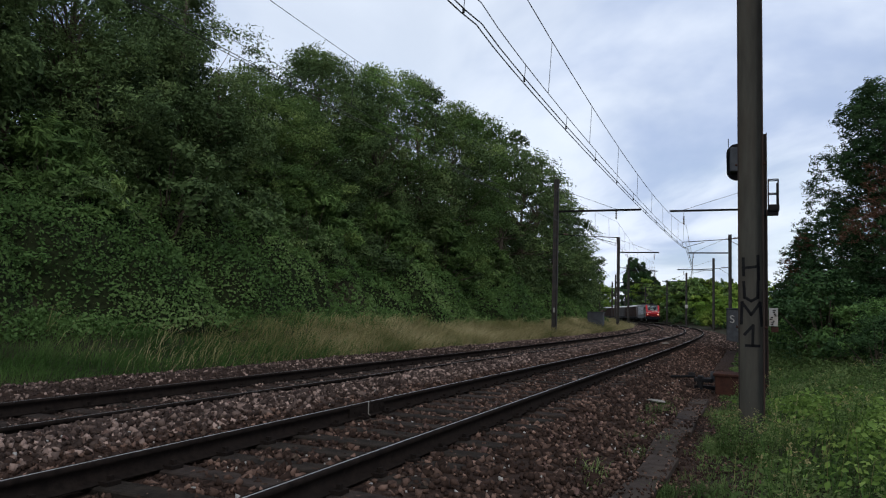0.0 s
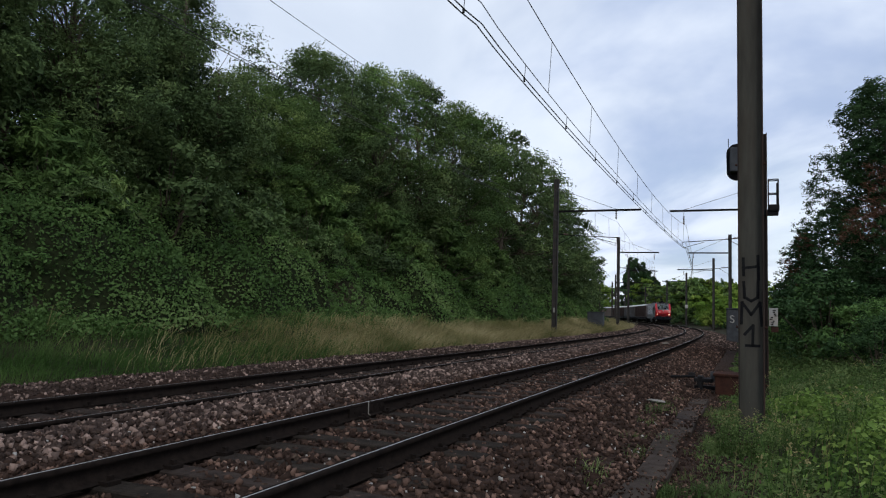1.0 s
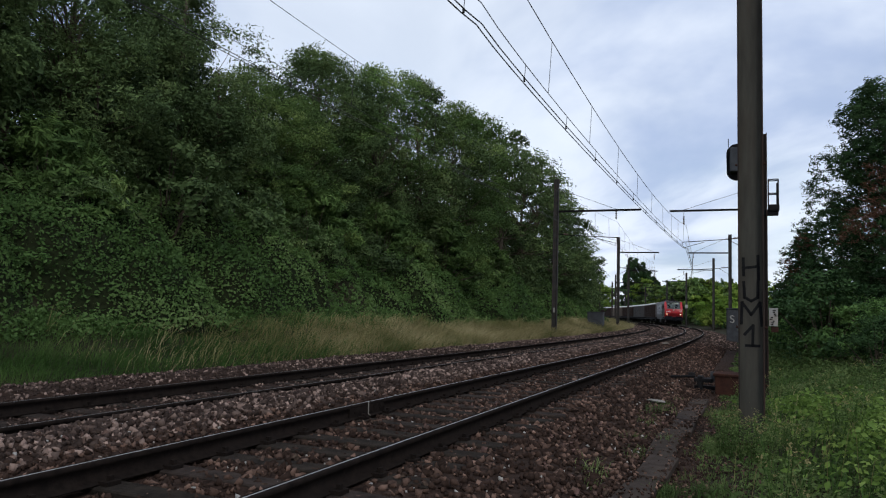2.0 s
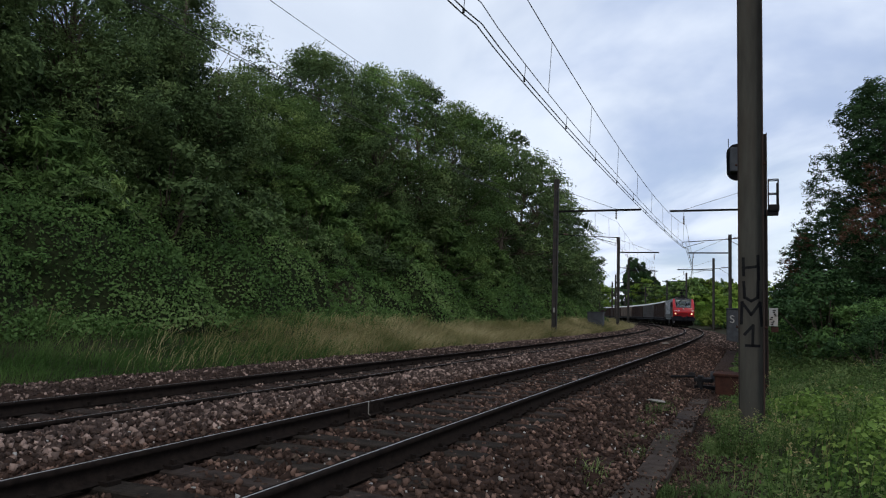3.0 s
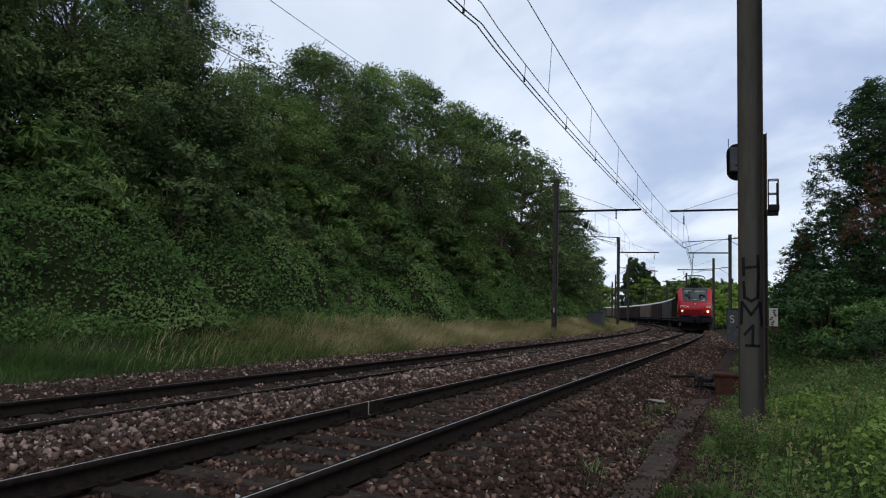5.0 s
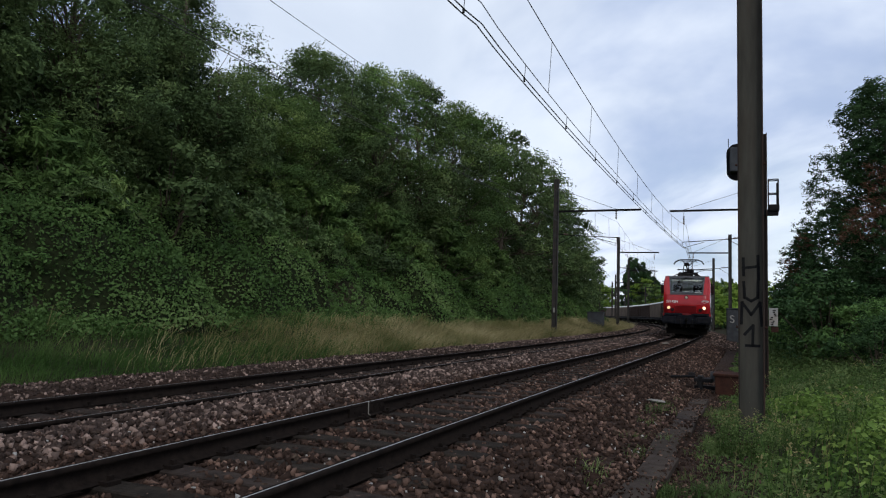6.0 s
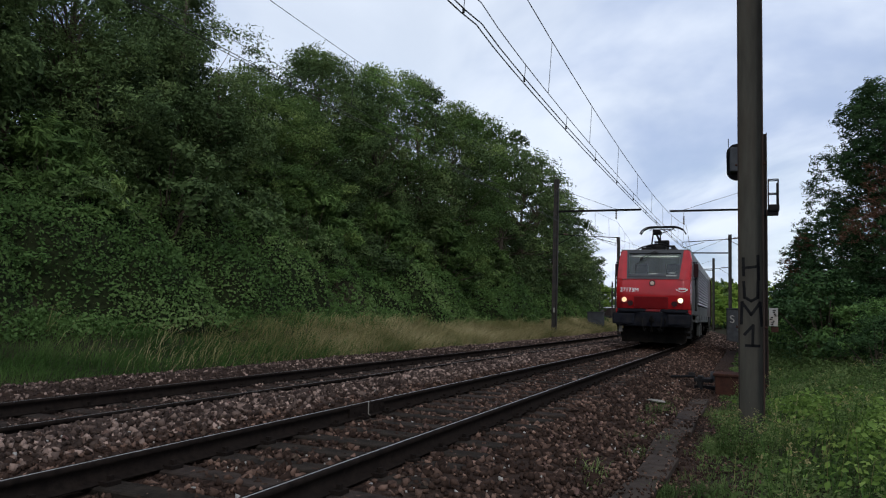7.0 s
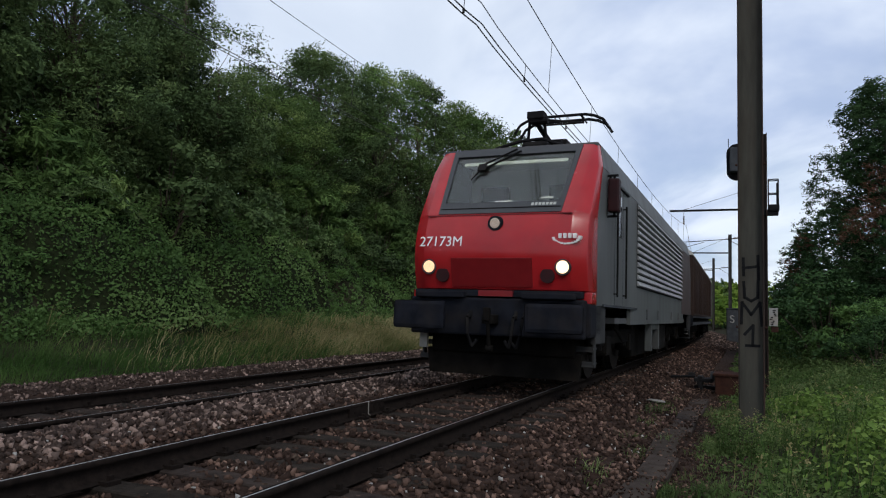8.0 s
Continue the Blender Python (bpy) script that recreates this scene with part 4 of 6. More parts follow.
def near_mast():
    t = mast(9.7, 3.53, 9.3, -1, -0.05, M["pole"], "weathered brown steel mast with black spray letters on its web", arm=False, base=-0.72)
    # the sprayed letters H, U, M and 1, stroke by stroke (x, z about each letter's middle)
    for z0, strokes in ((1.79, ((-0.09, 0.12, -0.085, -0.09), (0.08, 0.15, 0.085, -0.14), (-0.09, 0.0, 0.085, 0.02))),
                        (1.5, ((-0.085, 0.11, -0.075, -0.08), (-0.075, -0.08, 0.0, -0.125), (0.0, -0.125, 0.075, -0.08), (0.075, -0.08, 0.08, 0.12))),
                        (1.235, ((-0.115, -0.14, -0.105, 0.12), (-0.105, 0.12, 0.0, -0.03), (0.0, -0.03, 0.1, 0.12), (0.1, 0.12, 0.12, -0.16))),
                        (0.94, ((-0.075, 0.02, 0.02, 0.13), (0.02, 0.13, 0.015, -0.12), (-0.06, -0.12, 0.085, -0.12)))):
        bm = bmesh.new()
        for xa, za, xb, zb in strokes:
            d = Vector((xb - xa, 0, zb - za))
            m = Matrix.Translation(((xa + xb) / 2, -0.0095, z0 + (za + zb) / 2)) @ Matrix.Rotation(math.atan2(d.x, d.z), 4, "Y")
            box(bm, -0.017, 0.017, -0.0015, 0.0015, -d.length / 2 - 0.015, d.length / 2 + 0.015, 0, m)
        part("sprayed_letter", bm, M["spray"], t)
    bm = bmesh.new()
    box(bm, -0.19, 0.19, -0.17, -0.13, -0.7, -0.36, 0.01)
    part("base_plate", bm, M["rust"], t, "rusty base plate")
    bm = bmesh.new()
    for z in (0.35, 1.05, 3.1):
        for x in (-0.165, 0.165):
            rod(bm, (x - 0.012, -0.09, z), (x + 0.012, -0.09, z), 0.014, n=6)
    part("bolts", bm, M["rust"], t)


near_mast()


def tube_mesh(name, pts, r, material, parent, n=5):
    """A thin wire through points (k, 3)."""
    pts = np.asarray(pts, float)
    d = np.gradient(pts, axis=0)
    d /= np.linalg.norm(d, axis=1)[:, None]
    a = np.cross(d, np.array((0, 0, 1.0)))
    a /= np.linalg.norm(a, axis=1)[:, None] + 1e-9
    b = np.cross(a, d)
    th = np.arange(n) * 2 * np.pi / n
    V = (pts[:, None, :] + r * (np.cos(th)[None, :, None] * a[:, None, :] + np.sin(th)[None, :, None] * b[:, None, :])).reshape(-1, 3)
    i = np.arange(len(pts) * n).reshape(len(pts), n)
    j = np.roll(i, -1, 1)
    return mesh_np(name, V, np.stack([i[:-1], j[:-1], j[1:], i[1:]], -1).reshape(-1, 4), material, parent, True)


def overhead(sup, off, drop, sag=0.92, thick=1.0, every=5, first=0):
    t = empty("overhead_line", Matrix(), "black contact and carrier wires hung above the track", "overhead wires", "overhead lines")
    main, aux, con = [], [], []
    zig = 0.18
    marks = []
    for i in range(len(sup) - 1):
        s0, s1 = sup[i][0], sup[i + 1][0]
        a0, a1 = zig * (-1) ** i, zig * (-1) ** (i + 1)
        a0, a1 = (a0 - 0.05, a1 - 0.05)
        for k in range(48):
            f = k / 48
            par = 4 * f * (1 - f)
            s = s0 + (s1 - s0) * f
            o = off + a0 + (a1 - a0) * f
            main.append((s, off + (a0 + (a1 - a0) * f) * 0.6, 6.96 - sag * par + drop))
            con.append((s, o, 5.48 - 0.42 * par ** 0.7 + drop))
            aux.append((s, o * 0.9 + off * 0.1, 5.82 - 0.55 * par ** 0.7 + drop))
            if k and k % every == first:
                marks.append(len(main) - 1)
    m3 = [on(*p) for p in main]
    c3 = [on(*p) for p in con]
    x3 = [on(*p) for p in aux]
    tube_mesh("carrier_wire", m3, 0.0095 * thick, M["wire"], t)
    tube_mesh("auxiliary_wire", x3, 0.0085 * thick, M["wire"], t)
    for dx in (-0.045, 0.045):
        tube_mesh("contact_wire", [on(s, o + dx, z) for s, o, z in con], 0.011 * thick, M["wire"], t)
    for k in marks:
        if main[k][0] > 130:
            continue
        bm = bmesh.new()
        rod(bm, m3[k], x3[k], 0.006, n=4)
        part("dropper", bm, M["wire"], t)
    for k in range(3, len(con), 4):
        if con[k][0] > 60 or con[k][0] < 0:
            continue
        bm = bmesh.new()
        rod(bm, x3[k], c3[k], 0.006, n=4)
        rod(bm, c3[k] + Vector((0, 0, -0.02)), c3[k] + Vector((0, 0, 0.05)), 0.02, n=6)
        part("wire_clip", bm, M["wire"], t)


overhead(SUP_R, 0.0, 0.0)
overhead(SUP_L, -SPACING, -0.107, 0.76, 0.62, 4, 1)


# ---- trackside things ----


def trackside_signal():
    t = empty("trackside_signal", stand(15.4, 3.72), "black railway signal on a brown mast beside the line", "railway signal")
    h_beam(t, 0.12, 0.1, -0.6, 4.9, M["pole"], M["pole"])
    bm = bmesh.new()
    # back plate with rounded ends, seen from behind
    pr = []
    for i in range(24):
        a = i * 2 * math.pi / 24
        pr.append((0.2 * math.cos(a), (0.18 if math.sin(a) > 0 else -0.18) + 0.2 * math.sin(a)))
    prism(bm, pr, -0.03, 0.03)
    for v in bm.verts:
        v.co.x -= 0.44
        v.co.z += 4.48
        v.co.y += 0.1
    head = part("signal_head", bm, M["black"], t, "black rounded signal plate")
    head.matrix_basis = Matrix.Translation((0, 0, -0.11))
    bm = bmesh.new()
    box(bm, -0.57, -0.33, -0.18, 0.07, 4.24, 4.74, 0.03)
    part("lamp_housing", bm, M["cabinet"], head, "grey lamp housing")
    bm = bmesh.new()
    rod(bm, (-0.6, 0.1, 4.8), (-0.6, 0.1, 4.98), 0.008, n=5)
    rod(bm, (-0.3, 0.06, 4.4), (-0.1, 0.06, 4.4), 0.025)
    part("bracket", bm, M["black"], head)
    bm = bmesh.new()
    box(bm, 0.1, 0.38, -0.06, 0.06, 3.36, 3.48, 0.015)
    box(bm, 0.2, 0.4, -0.09, 0.09, 3.44, 3.58, 0.03)
    part("side_bracket", bm, M["black"], t).matrix_basis = Matrix.Translation((-0.06, 0, -0.13))
    bm = bmesh.new()
    for x in (0.2, 0.38):
        for y in (-0.08, 0.08):
            rod(bm, (x, y, 3.5), (x, y, 4.08), 0.012, n=6)
    for z in (3.8, 4.08):
        for y in (-0.08, 0.08):
            rod(bm, (0.2, y, z), (0.38, y, z), 0.011, n=6)
        for x in (0.2, 0.38):
            rod(bm, (x, -0.08, z), (x, 0.08, z), 0.011, n=6)
    box(bm, 0.345, 0.385, -0.09, 0.09, 3.55, 4.0, 0.006)
    part("cage", bm, M["black"], t, "thin black steel cage").matrix_basis = Matrix.Translation((-0.06, 0, -0.13))
    bm = bmesh.new()
    box(bm, 0.13, 0.29, -0.12, -0.1, 1.04, 1.39, 0.005)
    pl = part("plate", bm, M["white_plate"], t, "white plate with worn dark marks")
    bm = bmesh.new()
    rng = random.Random(3)
    for k in range(9):
        x, z = 0.14 + rng.random() * 0.09, 1.06 + k * 0.034
        box(bm, x, x + 0.035 + rng.random() * 0.02, -0.126, -0.121, z, z + 0.02)
    part("mark", bm, M["spray"], pl)
    bm = bmesh.new()
    box(bm, 0.17, 0.3, -0.1, 0.0, 0.92, 1.03, 0.01)
    part("plate_holder", bm, M["rust"], t)


trackside_signal()


def point_box():
    """A rusty junction box with its rods lying on the stones."""
    t = empty("junction_box", stand(15.9, 3.05, -0.45), "rusty red-brown steel box lying beside the ballast", "junction box")
    bm = bmesh.new()
    box(bm, -0.2, 0.25, -0.35, 0.35, 0.02, 0.44, 0.02)
    part("body", bm, M["rust"], t)
    bm = bmesh.new()
    box(bm, -0.24, 0.29, -0.38, 0.38, 0.44, 0.49, 0.012)
    part("lid", bm, M["rust"], t)
    bm = bmesh.new()
    box(bm, -0.62, -0.2, -0.12, 0.14, 0.12, 0.2, 0.02)
    box(bm, -0.62, -0.25, -0.2, 0.2, 0.28, 0.36, 0.02)
    box(bm, -0.55, -0.45, -0.2, 0.2, 0.1, 0.4, 0.02)
    part("fitting", bm, M["black"], t, "black oily iron fitting")
    bm = bmesh.new()
    rod(bm, (-0.6, 0, 0.38), (-1.1, 0.1, 0.34), 0.03)
    rod(bm, (-0.75, 0.2, 0.4), (-0.62, 0.2, 0.4), 0.05)
    part("rod", bm, M["black"], t)
    bm = bmesh.new()
    box(bm, -0.3, -0.22, -0.08, 0.02, 0.3, 0.5, 0.01)
    part("bracket", bm, M["cabinet"], t, "pale grey bracket")


point_box()


def cabinet(s, o, z, w, d, h, label, graffiti=False):
    t = empty("equipment_cabinet", stand(s, o, z), label, "cabinet")
    bm = bmesh.new()
    box(bm, -w / 2, w / 2, -d / 2, d / 2, 0, h, 0.02)
    b = part("body", bm, M["cabinet"], t)
    bm = bmesh.new()
    box(bm, -w / 2 - 0.06, w / 2 + 0.06, -d / 2 - 0.06, d / 2 + 0.06, h, h + 0.07, 0.015)
    part("roof", bm, M["cabinet"], t)
    for k in (-1, 1):
        bm = bmesh.new()
        box(bm, k * w / 4 - w / 4 + 0.03, k * w / 4 + w / 4 - 0.03, -d / 2 - 0.02, -d / 2, 0.1, h - 0.06, 0.006)
        dr = part("door", bm, M["cabinet"], t)
        bm = bmesh.new()
        box(bm, k * 0.09 - 0.02, k * 0.09 + 0.02, -d / 2 - 0.05, -d / 2 - 0.02, h * 0.5, h * 0.5 + 0.12, 0.005)
        part("handle", bm, M["black"], dr)
    if graffiti:
        letters("sprayed_letter", "S", 0.75, Matrix.Translation((-w * 0.25, -d / 2 - 0.03, h * 0.7)) @ pose(0, 0, 0, 90), M["white_plate"], t, 0.002)
        bm = bmesh.new()
        for x0, x1, z0 in ((0.05, 0.12, 0.62), (0.12, 0.3, 0.85), (0.3, 0.37, 0.62)):
            box(bm, x0, x1, -d / 2 - 0.032, -d / 2 - 0.024, h * z0, h * z0 + (0.1 if x1 - x0 > 0.1 else 0.5))
        part("sprayed_mark", bm, M["white_plate"], t)


cabinet(54, 3.15, -0.5, 1.5, 0.7, 2.4, "tall grey trackside cabinet sprayed with white letters", True)
cabinet(61, -7.85, 0.05, 1.3, 1.0, 1.35, "low blue-grey relay cabinet in the dry grass")


def trough_lids():
    """The concrete cable run beside the stones: lids laid end to end."""
    t = empty("cable_trough", Matrix(), "dirty concrete cable trough with slab lids", "cable trough")
    rng = random.Random(4)
    bm = bmesh.new()
    box(bm, -0.145, 0.145, -0.495, 0.495, -0.03, 0.03, 0.008)
    me = None
    for k in range(10):
        s = 4.3 + k * 1.0
        m = stand(s, 2.60 + 0.011 * k, -0.335) @ pose(rng.uniform(-0.05, 0.05), 0, rng.uniform(-0.012, 0.012), rng.uniform(-1, 1), rng.uniform(-2.0, 2.0), rng.uniform(-2.2, 2.2))
        if me is None:
            ob = part("lid", bm, M["trough"], t)
            me = ob.data
        else:
            ob = new("lid", me)
            ob.parent = t
        ob.matrix_basis = m


trough_lids()


def small_finds():
    """A bond wire at a rail joint, a pale plate between the rails and a flat pale stone."""
    bm = bmesh.new()
    rod(bm, (0, 0, -0.13), (0, 0, 0.01), 0.007, n=6)
    rod(bm, (0, 0, -0.13), (0.03, 0, -0.15), 0.007, n=6)
    ob = part("bond_wire", bm, M["concrete"], TRACK_NEAR, "pale bond wire at the rail joint")
    ob.matrix_basis = stand(BOND_S, -0.705)
    for y in (-0.3, 0.3):
        for x in (-0.03, 0.03):
            bm = bmesh.new()
            rod(bm, (-0.018, 0, 0), (0.018, 0, 0), 0.016, n=6)
            part("bolt", bm, M["rail"], TRACK_NEAR).matrix_basis = stand(BOND_S + y, -0.7525 + x, -0.085)
    for x in (-0.028, 0.028):
        bm = bmesh.new()
        box(bm, -0.011, 0.011, -0.42, 0.42, -0.055, 0.055, 0.004)
        part("fishplate", bm, M["rail"], TRACK_NEAR).matrix_basis = stand(BOND_S, -0.7525 + x, -0.088)
    bm = bmesh.new()
    box(bm, -0.16, 0.16, -0.22, 0.22, 0, 0.06, 0.015)
    tagged(part("cover_plate", bm, M["concrete"]), "pale plate lying between the rails", "plate").matrix_basis = stand(PLATE[0], PLATE[1], -0.17) @ pose(0, 0, 0, 3, -4, 12)
    bm = bmesh.new()
    bmesh.ops.create_icosphere(bm, subdivisions=2, radius=1.0)
    for v in bm.verts:
        k = 1 + 0.25 * noise.noise(v.co * 1.7)
        v.co = Vector((v.co.x * 0.17 * k, v.co.y * 0.09 * k, v.co.z * 0.025 * k))
    tagged(part("flat_stone", bm, M["concrete"]), "flat pale stone lying on the ballast", "stone").matrix_basis = stand(FLAT[0], FLAT[1], float(bed_z(np.array([FLAT[0]]), np.array([FLAT[1]]))[0]) + 0.05) @ pose(0, 0, 0, 4, 6, 35)


BOND_S, PLATE, FLAT = 7.6, (37.0, -0.3), (12.3, 2.1)
small_finds()


def far_house():
    t = empty("house", Matrix.Translation((92.5, 228, 2.4)) @ Matrix.Rotation(0.4, 4, "Z"), "pale house with a red tiled roof among trees", "house")
    wallm = mat("pale_render", (0.5, 0.46, 0.4), (0.62, 0.58, 0.5), 1, 0.9)
    tile = mat("red_roof_tile", (0.15, 0.07, 0.045), (0.22, 0.105, 0.07), 3, 0.85, stain=(0.15, 0.08, 0.06))
    bm = bmesh.new()
    box(bm, -5, 5, -4, 4, -2, 5.5)
    part("wall", bm, wallm, t)
    bm = bmesh.new()
    prism(bm, [(-5.5, 5.3), (5.5, 5.3), (0, 8.8)], -4.6, 4.6)
    r = part("roof", bm, tile, t)
    bm = bmesh.new()
    box(bm, 1.5, 2.2, 1, 1.7, 7, 9.3, 0.03)
    part("chimney", bm, tile, r)
    for x in (-2.8, 0, 2.8):
        for z in (1.0, 3.6):
            bm = bmesh.new()
            box(bm, x - 0.5, x + 0.5, -4.06, -3.98, z, z + 1.3)
            part("window", bm, M["lens"], t)


far_house()


# ---- sleepers ----


def build_sleepers(track, off, z, count, s0):
    me = None
    rng = random.Random(7)
    for k in range(count):
        if me is None:
            bm = bmesh.new()
            box(bm, -1.3, 1.3, -0.125, 0.125, -0.15, 0.0)
            bmesh.ops.bevel(bm, geom=bm.edges[:], offset=0.012, segments=1, affect="EDGES")
            ob = part("sleeper", bm, M["sleeper"], track)
            me = ob.data
        else:
            ob = new("sleeper", me)
            ob.parent = track
        ob.matrix_basis = stand(s0 + k * 0.6 + rng.uniform(-0.03, 0.03), off + rng.uniform(-0.03, 0.03), z - 0.166) @ pose(0, 0, 0, 0, 0, rng.uniform(-1, 1))


build_sleepers(TRACK_NEAR, 0.0, 0.0, 290, -4)
build_sleepers(TRACK_FAR, -SPACING, FAR_DROP, 200, 0)


def fastenings(track, off, z):
    """Base plates and clips beside the rail feet, too small to pick apart."""
    bm = bmesh.new()
    for k in range(70):
        s = -4 + k * 0.6
        for side in (-0.7525, 0.7525):
            m = stand(s, off + side, z - 0.155)
            for x in (-0.1, 0.1):
                box(bm, x - 0.045, x + 0.045, -0.06, 0.06, -0.01, 0.02, 0, m)
                box(bm, x - 0.018, x + 0.018, -0.018, 0.018, 0.02, 0.055, 0, m)
    ob = part("fastening", bm, M["rail"], track)
    tagged(ob, "dark rusty rail clips", kind="stuff")


fastenings(TRACK_NEAR, 0.0, 0.0)
fastenings(TRACK_FAR, -SPACING, FAR_DROP)

# ---- stones ----
CUBE_V = np.array([(x, y, z) for x in (-1, 1) for y in (-1, 1) for z in (-1, 1)], float)
CUBE_F = np.array([(0, 1, 3), (0, 3, 2), (4, 6, 7), (4, 7, 5), (0, 4, 5), (0, 5, 1), (2, 3, 7), (2, 7, 6), (0, 2, 6), (0, 6, 4), (1, 5, 7), (1, 7, 3)])


def rand_rot(rng, n):
    q = rng.normal(size=(n, 4))
    q /= np.linalg.norm(q, axis=1)[:, None]
    w, x, y, z = q.T
    return np.stack([np.stack([1 - 2 * (y * y + z * z), 2 * (x * y - z * w), 2 * (x * z + y * w)], -1),
                     np.stack([2 * (x * y + z * w), 1 - 2 * (x * x + z * z), 2 * (y * z - x * w)], -1),
                     np.stack([2 * (x * z - y * w), 2 * (y * z + x * w), 1 - 2 * (x * x + y * y)], -1)], 1)


def stone_verts(rng, n, size):
    V = CUBE_V[None] * rng.uniform(0.45, 1.0, (n, 8, 1)) * rng.uniform(0.34, 1.15, (n, 1, 3))
    V = np.einsum("nij,nkj->nki", rand_rot(rng, n), V)
    return V * (size * rng.uniform(0.55, 1.25, n))[:, None, None] * 0.5


def keep_clear(o):
    """No stones on the rails and their clips."""
    ok = np.ones(len(o), bool)
    for r in (-0.7525, 0.7525, -SPACING + 0.7525, -SPACING - 0.7525):
        ok &= np.abs(o - r) > 0.10
    return ok


def stones(name, rng, n, s0, s1, o0, o1, size, material, label, near):
    s, o = scatter(rng, n, s0, s1, o0, o1, near)
    k = keep_clear(o)
    # sleepers stay half bare
    bare = (np.abs(((s + 4) / 0.6 + 0.5) % 1 - 0.5) < 0.2) & ((np.abs(o) < 1.25) | (np.abs(o + SPACING) < 1.25))
    k &= ~(bare & (rng.random(len(s)) < 0.6))
    s, o = s[k], o[k]
    n = len(s)
    x, y = on_np(s, o)
    big = size * np.clip(0.85 + s / 70, 0.85, 1.6)
    V = stone_verts(rng, n, big)
    z = bed_z(s, o) + big * 0.16
    V = V + np.stack([x, y, z], -1)[:, None, :]
    F = (CUBE_F[None] + (np.arange(n) * 8)[:, None, None]).reshape(-1, 3)
    ob = mesh_np(name, V.reshape(-1, 3), F, material, BED)
    return tagged(ob, label, kind="stuff")


def build_stones():
    rng = np.random.default_rng(77)
    stones("loose_stones", rng, 37000, -2.0, 40, -1.75, 2.5, 0.07, M["stone"], "reddish brown crushed stones", 1.75)
    stones("heaped_stones", rng, 17000, -2.0, 45, -2.9, -1.55, 0.078, M["stone_pale"], "pale pinkish crushed stones heaped between the tracks", 1.7)
    stones("shoulder_stones", rng, 20000, 0.0, 45, -6.7, -3.0, 0.06, M["stone_pale"], "brown crushed stones along the grass", 1.6)
    stones("distant_stones", rng, 15000, 38, 115, -6.7, 3.0, 0.075, M["stone_pale"], "brown and pale crushed stones along the bend", 1.3)
    stones("pale_chips", rng, 800, 2.0, 26, -2.6, 2.6, 0.042, M["white_plate"], "small pale stone chips", 1.4)
    # crumbs of earth and stone over the edge of the cable trough
    s, o = scatter(rng, 8000, 4.2, 22, 2.3, 3.6, 1.4)
    k = (np.abs(o - 2.65) > 0.1) | (rng.random(len(s)) < np.interp(s, (8, 13), (0.25, 1.0)))
    s, o = s[k], o[k]
    x, y = on_np(s, o)
    V = stone_verts(rng, len(s), np.full(len(s), 0.034))
    z = np.where(np.abs(o - 2.65) < 0.16, -0.302, np.maximum(bed_z(s, o), ground_z(s, o)) + 0.004)
    V = V + np.stack([x, y, z], -1)[:, None, :]
    F = (CUBE_F[None] + (np.arange(len(s)) * 8)[:, None, None]).reshape(-1, 3)
    tagged(mesh_np("litter", V.reshape(-1, 3), F, M["stone"], BED), "brown litter of small stones and earth", kind="stuff")
    # single stones nearest the camera
    shapes = []
    for i in range(8):
        V = stone_verts(rng, 1, np.array([0.085]))[0]
        me = bpy.data.meshes.new("stone")
        me.from_pydata([tuple(v) for v in V], [], [tuple(int(q) for q in f) for f in CUBE_F])
        me.materials.append(M["stone_single"])
        shapes.append(me)
    n = 0
    while n < 290:
        s, o = float(rng.uniform(4.2, 11)), float(rng.uniform(-2.6, 2.5))
        if min(abs(o - 0.7525), abs(o + 0.7525), abs(o + SPACING - 0.7525)) < 0.13:
            continue
        ob = new("stone", shapes[n % 8])
        ob.parent = BED
        p = on(s, o, float(bed_z(np.array([s]), np.array([o]))[0]) + 0.028)
        ob.matrix_basis = Matrix.LocRotScale(p, Euler(rng.uniform(0, 6.28, 3)), Vector((1, 1, 1)) * rng.uniform(0.5, 0.95))
        n += 1


M["stone_single"] = mat("single_stone", (0.03, 0.02, 0.016), (0.115, 0.076, 0.06), 20, 0.9, bump=0.3, bump_scale=60, obj_random=0.4)


# ---- the train ----
M["red"] = mat("red_paint", (0.33, 0.011, 0.014), (0.38, 0.016, 0.019), 2.5, 0.16, stain=(0.22, 0.02, 0.02), stain_scale=1.5, stain_amt=0.5)
M["red_dark"] = mat("dark_red_recess_and_panel", (0.15, 0.006, 0.008), (0.19, 0.009, 0.011), 4, 0.28)
# slats a lighter silver than the sides, painting the light on their edges
M["slat"] = mat("lit_silver_slat", (0.24, 0.245, 0.25), (0.33, 0.335, 0.335), 3, 0.5, 0.1, stain=(0.13, 0.12, 0.11), stain_scale=2)
M["rear"] = mat("dull_maroon", (0.035, 0.02, 0.016), (0.055, 0.032, 0.026), 2, 0.6, stain=(0.05, 0.032, 0.026), stain_scale=1.2, stain_amt=0.6)
M["marker"] = mat("smoked_red_lens", (0.018, 0.004, 0.0045), (0.03, 0.006, 0.007), 5, 0.5, spec=0.2)
M["silver"] = mat("dusty_silver_paint", (0.074, 0.079, 0.077), (0.11, 0.116, 0.111), 2.0, 0.5, 0.15, bump=0.05, stain=(0.045, 0.042, 0.038), stain_scale=2.6, stain_amt=0.8, stretch=(1, 1, 0.16))
M["roof_grey"] = mat("dark_roof_grey", (0.045, 0.047, 0.05), (0.085, 0.085, 0.085), 3, 0.65, stain=(0.10, 0.075, 0.055), stain_scale=1.2)
